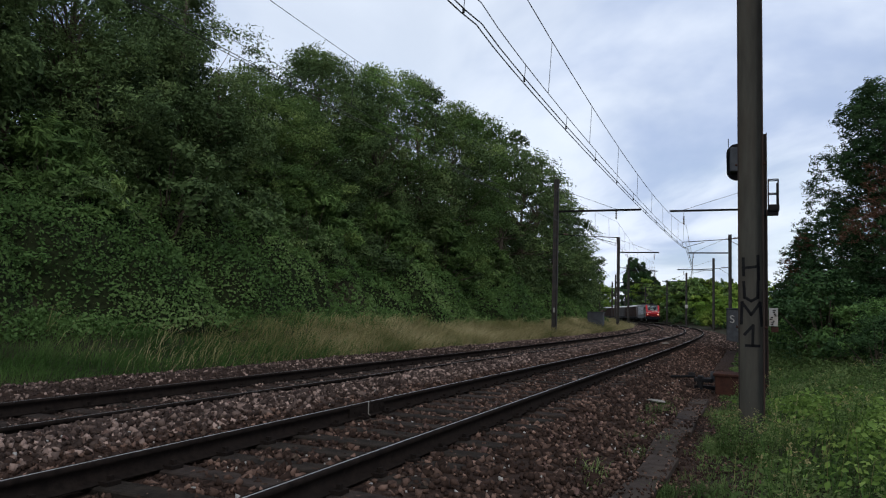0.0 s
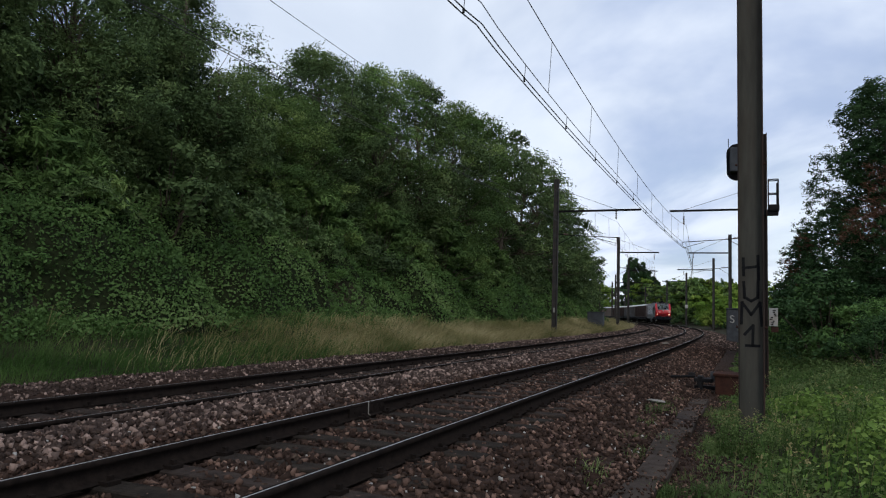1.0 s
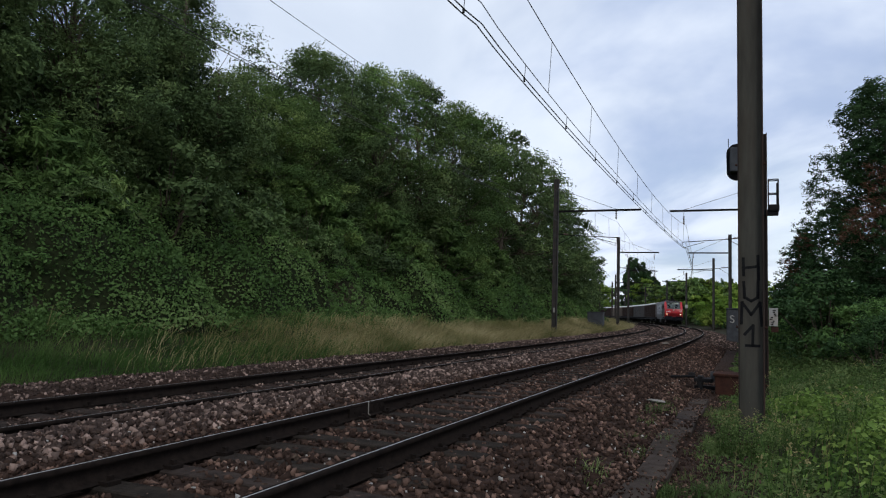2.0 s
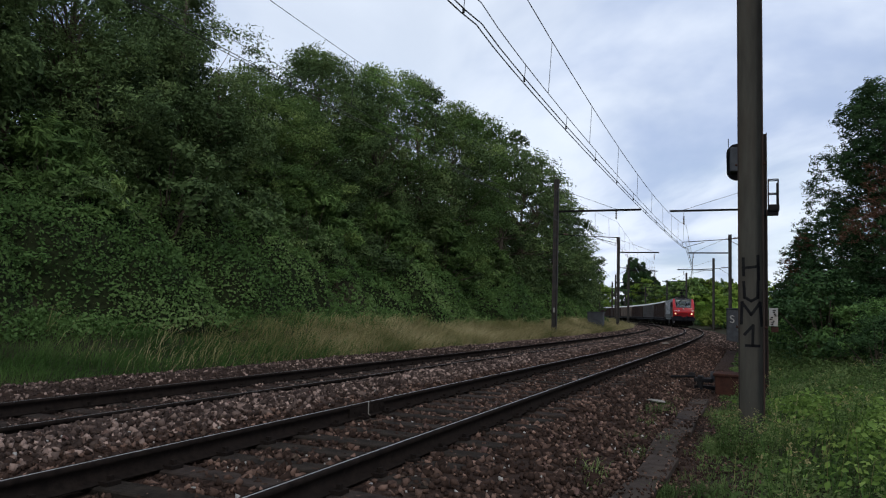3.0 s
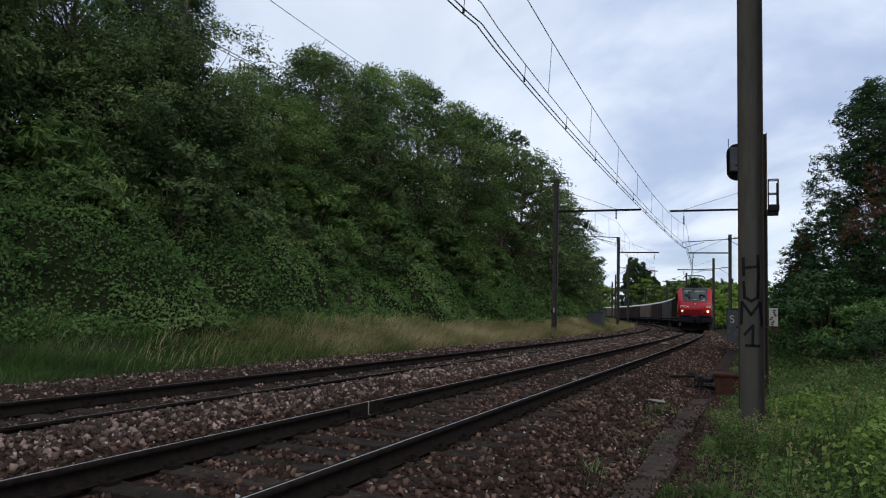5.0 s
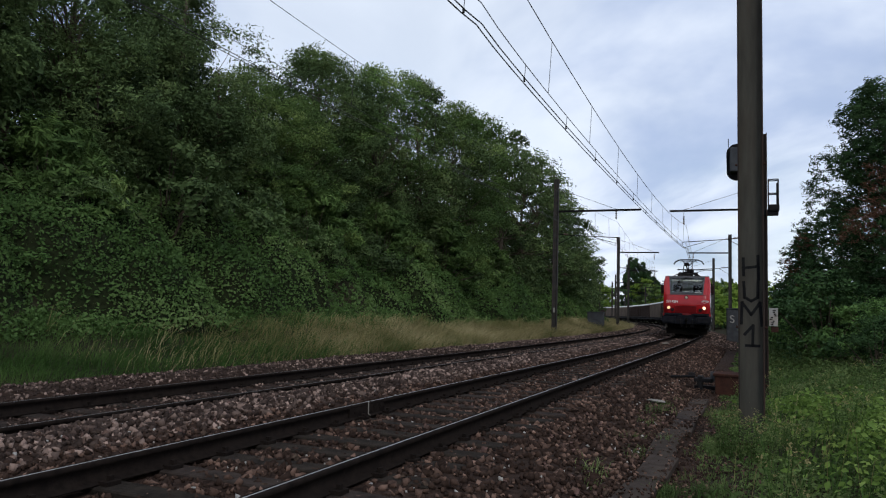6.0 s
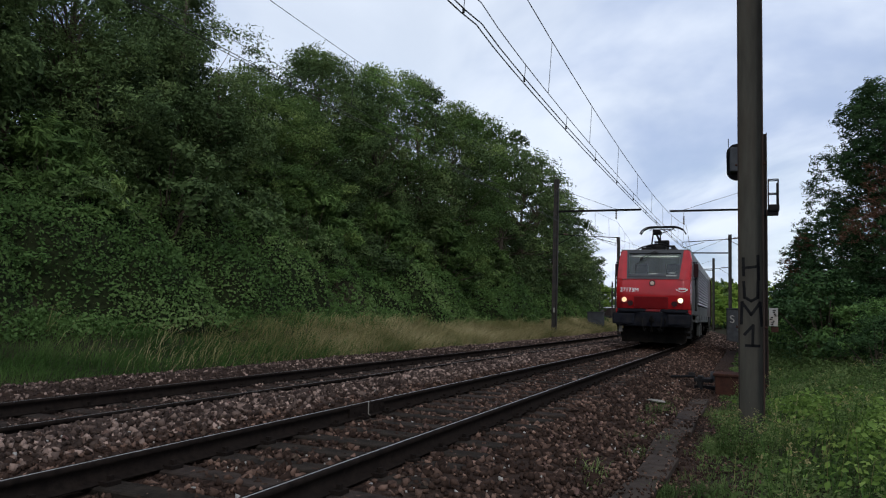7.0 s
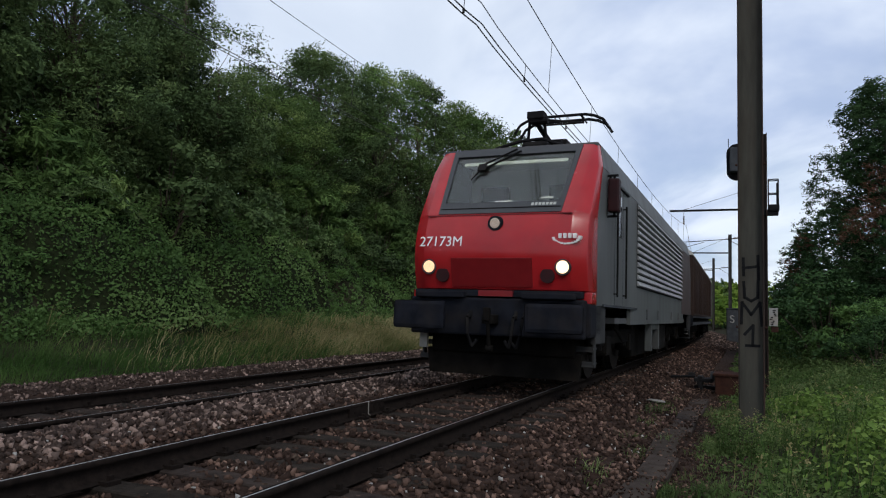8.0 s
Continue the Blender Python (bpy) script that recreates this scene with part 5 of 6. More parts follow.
M["beam"] = mat("blue_black_frame", (0.006, 0.007, 0.0105), (0.015, 0.0165, 0.022), 4, 0.72, bump=0.1, stain=(0.028, 0.023, 0.019), stain_scale=2.5, stain_amt=0.5)
M["under"] = mat("oily_underframe", (0.004, 0.0037, 0.0034), (0.010, 0.009, 0.008), 5, 0.85, bump=0.2, stain=(0.026, 0.02, 0.015), stain_scale=2)
M["screen_frame"] = mat("charcoal_surround", (0.022, 0.024, 0.027), (0.038, 0.04, 0.043), 3, 0.4)
M["wheel"] = mat("worn_wheel_steel", (0.010, 0.0085, 0.0075), (0.024, 0.02, 0.017), 6, 0.72, 0.0)
M["cab"] = mat("cab_lining", (0.36, 0.37, 0.34), (0.46, 0.47, 0.43), 2, 0.8)
M["lamp_on"] = glow_mat("lit_headlight", (1.0, 0.68, 0.38), 2.2)
M["lamp_warm"] = glow_mat("lit_warm_headlight", (1.0, 0.5, 0.26), 1.3)
M["lens_glow"] = glow_mat("top_lens_glow", (1.0, 0.62, 0.5), 0.12)
M["reflector"] = mat("mirror_reflector", (0.22, 0.19, 0.14), (0.34, 0.30, 0.22), 8, 0.2, 0.8)
M["letter"] = mat("white_lettering", (0.72, 0.7, 0.68), (0.8, 0.78, 0.76), 6, 0.6)
M["brown"] = mat("brown_wagon_paint", (0.028, 0.018, 0.0145), (0.048, 0.03, 0.024), 1.2, 0.75, bump=0.05, stain=(0.05, 0.036, 0.03), stain_scale=0.7, stain_amt=0.7, stretch=(1, 1, 0.4))
M["skirt"] = mat("grimy_grey", (0.028, 0.029, 0.03), (0.05, 0.05, 0.05), 3, 0.75, stain=(0.04, 0.036, 0.032), stain_scale=2)
M["beige"] = mat("faded_beige_wagon_paint", (0.12, 0.095, 0.075), (0.19, 0.15, 0.12), 1.2, 0.75, stain=(0.07, 0.05, 0.04), stain_scale=0.7, stain_amt=0.7, stretch=(1, 1, 0.4))
M["wgrey"] = mat("grey_wagon_paint", (0.062, 0.06, 0.058), (0.10, 0.094, 0.09), 1.2, 0.75, stain=(0.09, 0.075, 0.065), stain_scale=0.7, stain_amt=0.7, stretch=(1, 1, 0.4))
M["wroof"] = mat("pale_wagon_roof", (0.42, 0.41, 0.38), (0.55, 0.54, 0.5), 1.0, 0.6, 0.2, stain=(0.25, 0.22, 0.19), stain_scale=0.8)


def glass_mat():
    m = bpy.data.materials.new("windscreen_glass")
    m.use_nodes = True
    b = m.node_tree.nodes["Principled BSDF"]
    b.inputs["Base Color"].default_value = (0.72, 0.78, 0.74, 1)
    b.inputs["Roughness"].default_value = 0.03
    b.inputs["Transmission Weight"].default_value = 1.0
    b.inputs["IOR"].default_value = 1.45
    return m


M["glass"] = glass_mat()


def mirror_x(pts):
    return pts + [(-x, z) for x, z in reversed(pts)]


# The cab front: rows from the lower lip to the roof, columns from the windscreen's edge round to the side (x, y, z).
NOSE = []
for z_, b_ in ((1.47, 0.02), (1.72, 0.09), (1.95, 0.13), (2.15, 0.125), (2.36, 0.08), (2.52, 0.02), (2.6, -0.01)):
    NOSE.append([(0.96, b_, z_), (1.16, b_ - 0.03, z_), (1.38, b_ - 0.16, z_), (1.43, -0.5, z_)])
FIRST_OPEN = len(NOSE)
NOSE += [
    [(0.96, -0.03, 2.64), (1.18, -0.05, 2.64), (1.385, -0.2, 2.64), (1.435, -0.50, 2.64)],
    [(1.055, -0.63, 3.445), (1.24, -0.65, 3.445), (1.39, -0.71, 3.45), (1.435, -0.86, 3.445)],
    [(1.10, -0.93, 3.85), (1.22, -0.94, 3.85), (1.32, -0.97, 3.84), (1.35, -1.06, 3.83)],
]


def nose_mesh(parent, m):
    bm = bmesh.new()
    rows = []
    for r in NOSE:
        left = [bm.verts.new((-x, y, z)) for x, y, z in reversed(r)]
        rows.append(left + [bm.verts.new(p) for p in r])
    for i in range(len(rows) - 1):
        for j in range(7):
            if j == 3 and i >= FIRST_OPEN:
                continue
            bm.faces.new((rows[i][j], rows[i][j + 1], rows[i + 1][j + 1], rows[i + 1][j]))
    # lip under the lower edge
    for j in range(7):
        a, b = rows[0][j], rows[0][j + 1]
        c, d = bm.verts.new(b.co + Vector((0, -0.25, -0.02))), bm.verts.new(a.co + Vector((0, -0.25, -0.02)))
        bm.faces.new((a, d, c, b))
    bmesh.ops.recalc_face_normals(bm, faces=bm.faces[:])
    ob = part("cab_nose", bm, M["red"], parent, "glossy red cab front")
    ob.matrix_basis = m
    ob.data.shade_smooth()
    ob.data.set_sharp_from_angle(angle=radians(26))
    so = ob.modifiers.new("shell", "SOLIDIFY")
    so.thickness, so.offset = 0.035, -1
    bv = ob.modifiers.new("edges", "BEVEL")
    bv.width, bv.segments, bv.limit_method, bv.angle_limit = 0.02, 2, "ANGLE", radians(14)
    return ob


def screen_space(v0_y=-0.03, v0_z=2.64):
    v = Vector((0, -0.90, 1.21)).normalized()
    n = Vector((0, v.z, -v.y))
    return Matrix(((-1, v.x, n.x, 0), (0, v.y, n.y, v0_y), (0, v.z, n.z, v0_z), (0, 0, 0, 1)))


def widen(bm):
    """The windscreen grows wider towards the roof."""
    for v in bm.verts:
        v.co.x *= 1 + 0.117 * v.co.y / 1.64


def cab_end(L, m, front):
    """Everything on one end of the locomotive; m turns it round for the other end."""
    nose = nose_mesh(L, m)
    if not front:
        nose.data.materials[0] = M["rear"]
        tagged(nose, "dull maroon rear cab front")
    ws = m @ screen_space() @ Matrix.Diagonal((1, 0.92, 1, 1))
    # windscreen surround with a real opening
    bm = bmesh.new()
    for x0, x1, y0, y1 in ((-0.985, 0.985, 0.0, 0.26), (-0.985, 0.985, 1.47, 1.64), (-0.985, -0.91, 0.26, 1.47), (0.91, 0.985, 0.26, 1.47)):
        box(bm, x0, x1, y0, y1, -0.035, 0.006)
    widen(bm)
    ob = part("windscreen_surround", bm, M["screen_frame"], L, "charcoal surround")
    ob.matrix_basis = ws
    bm = bmesh.new()
    box(bm, -0.93, 0.93, 0.24, 1.49, -0.03, -0.02)
    widen(bm)
    g = part("windscreen", bm, M["glass"], L, "tinted glass")
    g.matrix_basis = ws
    g.visible_shadow = False
    # interior
    bm = bmesh.new()
    box(bm, -1.3, 1.3, -2.3, -2.24, 1.5, 3.78)
    box(bm, -1.18, 1.18, -2.24, -1.0, 3.75, 3.79)
    part("cab_bulkhead", bm, M["cab"], L, "pale cab lining").matrix_basis = m
    bm = bmesh.new()
    box(bm, -1.2, 1.2, -0.8, -0.15, 2.2, 2.62, 0.05)
    part("driving_desk", bm, M["screen_frame"], L).matrix_basis = m
    bm = bmesh.new()
    for x in (-0.62, 0.62):
        box(bm, x - 0.26, x + 0.26, -1.75, -1.6, 2.2, 3.35, 0.06)
    part("cab_seat", bm, M["beam"], L).matrix_basis = m
    bm = bmesh.new()
    box(bm, -0.88, 0.88, 1.3, 1.38, -0.1, -0.07)
    part("sun_blind", bm, M["cab"], L).matrix_basis = ws
    bm = bmesh.new()
    box(bm, -0.12, 0.16, 0.29, 0.325, -0.05, -0.036)
    box(bm, 0.6, 0.8, 0.36, 0.39, -0.05, -0.036)
    part("paper", bm, M["letter"], L).matrix_basis = ws
    # wiper
    bm = bmesh.new()
    rod(bm, (0.02, 1.58, 0.03), (-0.52, 1.16, 0.035), 0.016)
    rod(bm, (0.10, 1.52, 0.03), (-0.46, 1.08, 0.035), 0.016)
    rod(bm, (-0.44, 1.25, 0.03), (-0.62, 0.84, 0.012), 0.014)
    box(bm, -0.56, -0.42, 1.04, 1.2, 0.015, 0.05)
    part("wiper", bm, M["black"], L).matrix_basis = ws
    bm = bmesh.new()
    box(bm, -0.96, 0.96, 0.105, 0.12, 0.006, 0.014)
    part("grab_rail", bm, M["black"], L).matrix_basis = ws
    bm = bmesh.new()
    for k in range(7):
        box(bm, 0.50 + k * 0.057, 0.54 + k * 0.057, 0.155, 0.215, 0.006, 0.009)
    part("owner_mark", bm, M["cab"], L).matrix_basis = ws
    # seam between the two halves of the nose
    bm = bmesh.new()
    box(bm, -1.15, 1.15, -0.08, -0.004, 2.605, 2.625)
    part("seam", bm, M["red_dark"], L).matrix_basis = m
    # lights
    for x in (-1.055, 1.055):
        bm = bmesh.new()
        rod(bm, (x, 0.0, 1.81), (x, 0.118, 1.81), 0.125, 0.118, 24)
        h = part("headlight", bm, M["screen_frame"], L)
        h.matrix_basis = m
        bm = bmesh.new()
        rod(bm, (x, 0.11, 1.81), (x, 0.128, 1.81), 0.1, 0.085, 24)
        part("lens", bm, (M["lamp_on"] if x < 0 else M["lamp_warm"]) if front else M["reflector"], h, "lit headlight lens")
        bm = bmesh.new()
        rod(bm, (x * 0.785, 0.0, 1.685), (x * 0.785, 0.1, 1.685), 0.115, 0.108, 24)
        part("marker_light", bm, M["marker"], L, "dark round marker light").matrix_basis = m
    bm = bmesh.new()
    rod(bm, (0, -0.03, 2.47), (0, 0.09, 2.47), 0.125, 0.112, 24)
    tl = part("top_light", bm, M["beam"], L)
    tl.matrix_basis = m
    bm = bmesh.new()
    rod(bm, (0, 0.08, 2.47), (0, 0.098, 2.47), 0.09, 0.07, 24)
    # the front lens has a faint warm emission
    part("lens", bm, M["lens_glow"] if front else M["reflector"], tl, "mirrored lens of the top light")
    # middle panel, its recess painted by a darker red, and dark lip
    bm = bmesh.new()
    v = box(bm, -0.6, 0.68, -0.06, 0.0, 0.0, 0.44, 0.004, Matrix.Translation((0, 0.048, 1.51)) @ Matrix.Rotation(radians(-13), 4, "X"))
    part("front_panel", bm, M["red_dark"], L, "red panel darkened to look recessed").matrix_basis = m
    bm = bmesh.new()
    box(bm, -1.32, 1.32, -0.3, 0.03, 1.36, 1.465, 0.02)
    box(bm, -1.25, -0.45, 0.03, 0.16, 1.34, 1.43, 0.02)
    box(bm, 0.45, 1.25, 0.03, 0.16, 1.34, 1.43, 0.02)
    part("lip", bm, M["beam"], L).matrix_basis = m
    bm = bmesh.new()
    box(bm, -0.3, 0.24, 0.03, 0.07, 1.37, 1.46)
    part("step_panel", bm, M["red_dark"], L).matrix_basis = m
    for x in (-1, 1):
        bm = bmesh.new()
        box(bm, *sorted((x * 1.2, x * 1.425)), -0.5, -0.15, 1.29, 1.462, 0.02)
        part("corner_panel", bm, M["red"] if front else M["rear"], L).matrix_basis = m
    if front:
        letters("fleet_number", "27173M", 0.225, m @ pose(0.86, 0.129, 2.19, 78, 0, 180) @ Matrix.Diagonal((0.98, 1, 1, 1)), M["letter"], L, 0.003)
        # emblem: a swoosh of plain strokes
        bm = bmesh.new()
        for k in range(4):
            box(bm, -1.03 - k * 0.07, -0.985 - k * 0.07, 0.0, 0.112, 2.23, 2.30)
        for k in range(12):
            a = math.pi * (1.05 + 0.95 * k / 11)
            x, z = -1.10 - 0.19 * math.cos(a), 2.25 + 0.1 * math.sin(a)
            box(bm, x - 0.022, x + 0.022, 0.0, 0.118 if x > -1.16 else 0.10, z - 0.012, z + 0.012)
        part("emblem", bm, M["letter"], L, "white emblem").matrix_basis = m
    # buffer beam
    bm = bmesh.new()
    box(bm, -1.36, 1.36, -0.55, 0.06, 0.78, 1.345, 0.03)
    box(bm, -1.42, -0.95, -0.9, -0.1, 0.8, 1.3, 0.05)
    box(bm, 0.95, 1.42, -0.9, -0.1, 0.8, 1.3, 0.05)
    part("buffer_beam", bm, M["beam"], L, "blue-black buffer beam").matrix_basis = m
    for x in (-0.88, 0.88):
        bm = bmesh.new()
        rod(bm, (x, 0.05, 1.06), (x, 0.42, 1.06), 0.13, 0.11, 16)
        b = part("buffer", bm, M["beam"], L)
        b.matrix_basis = m
        bm = bmesh.new()
        box(bm, x * 1.17 - 0.42, x * 1.17 + 0.42, 0.42, 0.5, 0.86, 1.28, 0.06)
        part("buffer_plate", bm, M["beam"], b)
    bm = bmesh.new()
    box(bm, -0.09, 0.09, 0.05, 0.32, 0.96, 1.1, 0.02)
    box(bm, -0.05, 0.05, 0.28, 0.38, 1.0, 1.2, 0.02)
    rod(bm, (0, 0.3, 1.0), (0, 0.2, 0.6), 0.03)
    rod(bm, (-0.05, 0.2, 0.6), (0.05, 0.2, 0.6), 0.05)
    part("coupling_hook", bm, M["under"], L).matrix_basis = m
    for x in (-0.36, 0.36, -0.5):
        bm = bmesh.new()
        pts = [Vector((x, 0.08, 1.1)), Vector((x, 0.2, 1.05)), Vector((x * 0.95, 0.22, 0.8)), Vector((x * 0.8, 0.16, 0.62)), Vector((x * 0.6, 0.14, 0.72))]
        limb(bm, pts, 0.024, 0.024, 7)
        rod(bm, (x, 0.07, 1.15), (x, 0.1, 1.04), 0.03)
        part("brake_hose", bm, M["black"], L).matrix_basis = m
    # obstacle deflector and steps
    bm = bmesh.new()
    prism(bm, [(-1.2, 0.16), (1.2, 0.16), (1.25, 0.55), (-1.25, 0.55)], -0.5, -0.36)
    box(bm, -1.15, 1.15, -0.9, -0.3, 0.5, 0.82, 0.03)
    part("rail_guard", bm, M["under"], L).matrix_basis = m
    for x in (-1.2, 1.2):
        bm = bmesh.new()
        for z in (0.4, 0.62):
            box(bm, x - 0.2, x + 0.2, -0.7, -0.42, z, z + 0.03, 0.006)
            box(bm, x - 0.2, x + 0.2, -0.44, -0.42, z - 0.03, z + 0.05)
        for dx in (-0.19, 0.19):
            box(bm, x + dx - 0.014, x + dx + 0.014, -0.62, -0.5, 0.36, 0.86)
        part("step", bm, M["skirt"], L, "grey steel steps").matrix_basis = m
    bm = bmesh.new()
    box(bm, 1.16, 1.3, -0.2, -0.15, 0.55, 0.78, 0.01)
    part("end_plate", bm, M["white_plate"], L).matrix_basis = m
    return nose


BODY_LEN = 18.75


def wheelset(parent, y, r, gauge=1.36):
    bm = bmesh.new()
    rod(bm, (-0.75, 0, 0), (0.75, 0, 0), 0.08, n=12)
    for k in (-1, 1):
        x = k * 0.7525
        rod(bm, (x - 0.065, 0, 0), (x + 0.065, 0, 0), r, n=28)
        rod(bm, (k * (0.7525 - 0.095), 0, 0), (k * (0.7525 - 0.065), 0, 0), r + 0.028, n=28)
        for q in range(6):
            a = q * math.pi / 3
            rod(bm, (x + k * 0.066, 0.3 * math.cos(a) * r / 0.6, 0.3 * math.sin(a) * r / 0.6), (x + k * 0.08, 0.3 * math.cos(a) * r / 0.6, 0.3 * math.sin(a) * r / 0.6), 0.07 * r / 0.6, n=8)
    ob = part("wheelset", bm, M["wheel"], parent, "worn steel wheels on an axle")
    ob.matrix_basis = Matrix.Translation((0, y, r))
    return ob


def bogie(parent, y, base, r, deep):
    bm = bmesh.new()
    for x in (-1.02, 1.02):
        box(bm, x - 0.12, x + 0.12, -base / 2 - 0.6, base / 2 + 0.6, r - 0.02, r + 0.24, 0.04)
        for w in (-base / 2, base / 2):
            box(bm, x - 0.16, x + 0.16, w - 0.22, w + 0.22, r - 0.2, r + 0.16, 0.05)
            for dy in (-0.36, 0.36):
                rod(bm, (x, w + dy, r - 0.1), (x, w + dy, r + 0.2), 0.1, n=10)
        rod(bm, (x + 0.1 * (1 if x > 0 else -1), -0.3, r + 0.05), (x + 0.1 * (1 if x > 0 else -1), 0.7, r + 0.35), 0.06, n=8)
    box(bm, -1.0, 1.0, -0.3, 0.3, r - 0.1, r + 0.2)
    ob = part("bogie", bm, M["under"], parent, "dark oily bogie frame")
    ob.matrix_basis = Matrix.Translation((0, y, 0))
    return ob


def build_loco():
    L = empty("locomotive", Matrix(), "red-fronted silver electric locomotive with lit headlights", "locomotive")
    flip = Matrix.Translation((0, -BODY_LEN, 0)) @ Matrix.Rotation(math.pi, 4, "Z")
    for m, front in ((Matrix(), True), (flip, False)):
        cab_end(L, m, front)
    # silver sides, with the lower edge stepped up under the cabs
    for k in (-1, 1):
        bm = bmesh.new()
        ye = -BODY_LEN
        outline = [(-0.5, 1.28), (-0.5, 2.62), (-0.86, 3.445), (ye + 0.86, 3.445), (ye + 0.5, 2.62), (ye + 0.5, 1.28), (ye + 3.7, 1.28), (ye + 3.7, 0.98), (-3.7, 0.98), (-3.7, 1.28)]
        a = [bm.verts.new((k * 1.43, y, z)) for y, z in outline]
        b = [bm.verts.new((k * 1.36, y, z)) for y, z in outline]
        n = len(outline)
        bm.faces.new(a)
        bm.faces.new(b[::-1])
        for i in range(n):
            bm.faces.new((a[i], b[i], b[(i + 1) % n], a[(i + 1) % n]))
        bmesh.ops.recalc_face_normals(bm, faces=bm.faces[:])
        part("side_wall", bm, M["silver"], L, "dusty silver side")
        bm = bmesh.new()
        v = [bm.verts.new(p) for p in ((k * 1.434, -0.86, 3.445), (k * 1.434, ye + 0.86, 3.445), (k * 1.35, ye + 1.06, 3.835), (k * 1.35, -1.06, 3.835))]
        w = [bm.verts.new(q.co + Vector((-k * 0.05, 0, -0.03))) for q in v]
        bm.faces.new(v)
        bm.faces.new(w[::-1])
        for i in range(4):
            bm.faces.new((v[i], w[i], w[(i + 1) % 4], v[(i + 1) % 4]))
        bmesh.ops.recalc_face_normals(bm, faces=bm.faces[:])
        part("roof_shoulder", bm, M["silver"], L, "silver sloping shoulder")
        bm = bmesh.new()
        box(bm, *sorted((k * 1.43, k * 1.437)), ye + 0.52, -14.45, 1.28, 2.6)
        box(bm, *sorted((k * 1.43, k * 1.437)), ye + 0.9, -14.45, 2.6, 3.43)
        part("rear_cab_side", bm, M["rear"], L, "dull maroon rear cab side")
        # black backing paints the shaded gaps; the louvres stand before it
        bm = bmesh.new()
        box(bm, *sorted((k * 1.432, k * 1.44)), -14.3, -4.45, 1.72, 3.42)
        bk = part("side_grille", bm, M["black"], L, "ribbed silver ventilation grille")
        for q in range(13):
            z = 1.75 + q * 0.13
            bm = bmesh.new()
            x0, x1 = k * 1.44, k * 1.485
            p = [(x0, z), (x1, z + 0.012), (x1, z + 0.03), (x0, z + 0.105)]
            if k < 0:
                p = p[::-1]
            prism(bm, p, -14.28, -4.47)
            part("slat", bm, M["slat"], bk)
        for y0 in (-1.95,):
            bm = bmesh.new()
            box(bm, *sorted((k * 1.425, k * 1.437)), y0 - 0.78, y0, 1.32, 3.34, 0.004)
            d = part("cab_door", bm, M["silver"], L, "silver cab door")
            bm = bmesh.new()
            box(bm, *sorted((k * 1.437, k * 1.445)), y0 - 0.62, y0 - 0.16, 2.5, 3.22, 0.004)
            part("door_window", bm, M["lens"], d)
            bm = bmesh.new()
            for yy in (y0 + 0.06, y0 - 0.84):
                rod(bm, (k * 1.49, yy, 1.45), (k * 1.49, yy, 3.1), 0.017)
                for zz in (1.5, 3.05):
                    rod(bm, (k * 1.49, yy, zz), (k * 1.43, yy, zz), 0.012)
            box(bm, *sorted((k * 1.43, k * 1.436)), y0 - 0.80, y0 - 0.775, 1.32, 3.34)
            part("handrail", bm, M["black"], d)
            bm = bmesh.new()
            box(bm, *sorted((k * 1.43, k * 1.46)), y0 - 1.35, y0 + 0.55, 3.36, 3.39)
            part("rain_gutter", bm, M["black"], d)
        # mirror pods
        for y0 in (-1.25,):
            bm = bmesh.new()
            box(bm, *sorted((k * 1.45, k * 1.63)), y0 - 0.1, y0 + 0.1, 2.78, 3.32, 0.03)
            mp = part("mirror_pod", bm, M["marker"], L, "dark red mirror pod")
            bm = bmesh.new()
            for zz in (2.72, 3.38):
                rod(bm, (k * 1.42, y0, zz), (k * 1.6, y0, zz), 0.02)
                rod(bm, (k * 1.54, y0, zz), (k * 1.54, y0, 3.05), 0.02)
            part("mirror_bracket", bm, M["black"], mp)
        # lower cab corners and skirt fittings
        for y0, y1 in ((-1.25, -0.5), (ye + 0.5, ye + 1.25)):
            bm = bmesh.new()
            box(bm, *sorted((k * 1.34, k * 1.42)), y0, y1, 0.7, 1.29, 0.02)
            part("cab_skirt", bm, M["skirt"], L, "grey skirt below the cab")
        for y0 in (-6.0, -8.0, -11.2, -13.2):
            bm = bmesh.new()
            box(bm, *sorted((k * 1.43, k * 1.45)), y0 - 0.06, y0 + 0.06, 1.08, 1.3, 0.008)
            part("jacking_plate", bm, M["roof_grey"], L)
        bm = bmesh.new()
        for y0 in (-7.1, -8.5):
            box(bm, *sorted((k * 1.25, k * 1.4)), y0 - 0.09, y0 + 0.09, 0.35, 0.98, 0.01)
        box(bm, *sorted((k * 1.25, k * 1.38)), -8.5, -7.1, 0.84, 0.98, 0.01)
        part("ladder_post", bm, M["silver"], L, "pale grey posts under the sill")
        bm = bmesh.new()
        box(bm, *sorted((k * 1.43, k * 1.46)), -4.4, -0.9, 1.27, 1.31, 0.004)
        part("sill_strip", bm, M["cabinet"], L)
    bm = bmesh.new()
    box(bm, -1.33, 1.33, -BODY_LEN + 0.95, -0.95, 3.80, 3.88, 0.02)
    box(bm, -1.36, 1.36, -BODY_LEN + 2.4, -2.4, 1.0, 1.1)
    part("roof", bm, M["roof_grey"], L, "dark grey roof")
    bm = bmesh.new()
    for y0, y1, z1, w in ((-6.4, -5.2, 4.28, 0.7), (-9.9, -7.0, 4.24, 0.85), (-12.6, -10.6, 4.26, 0.8)):
        box(bm, -w, w, y0, y1, 3.88, z1 - 0.14, 0.05)
    part("roof_casing", bm, M["roof_grey"], L)
    bm = bmesh.new()
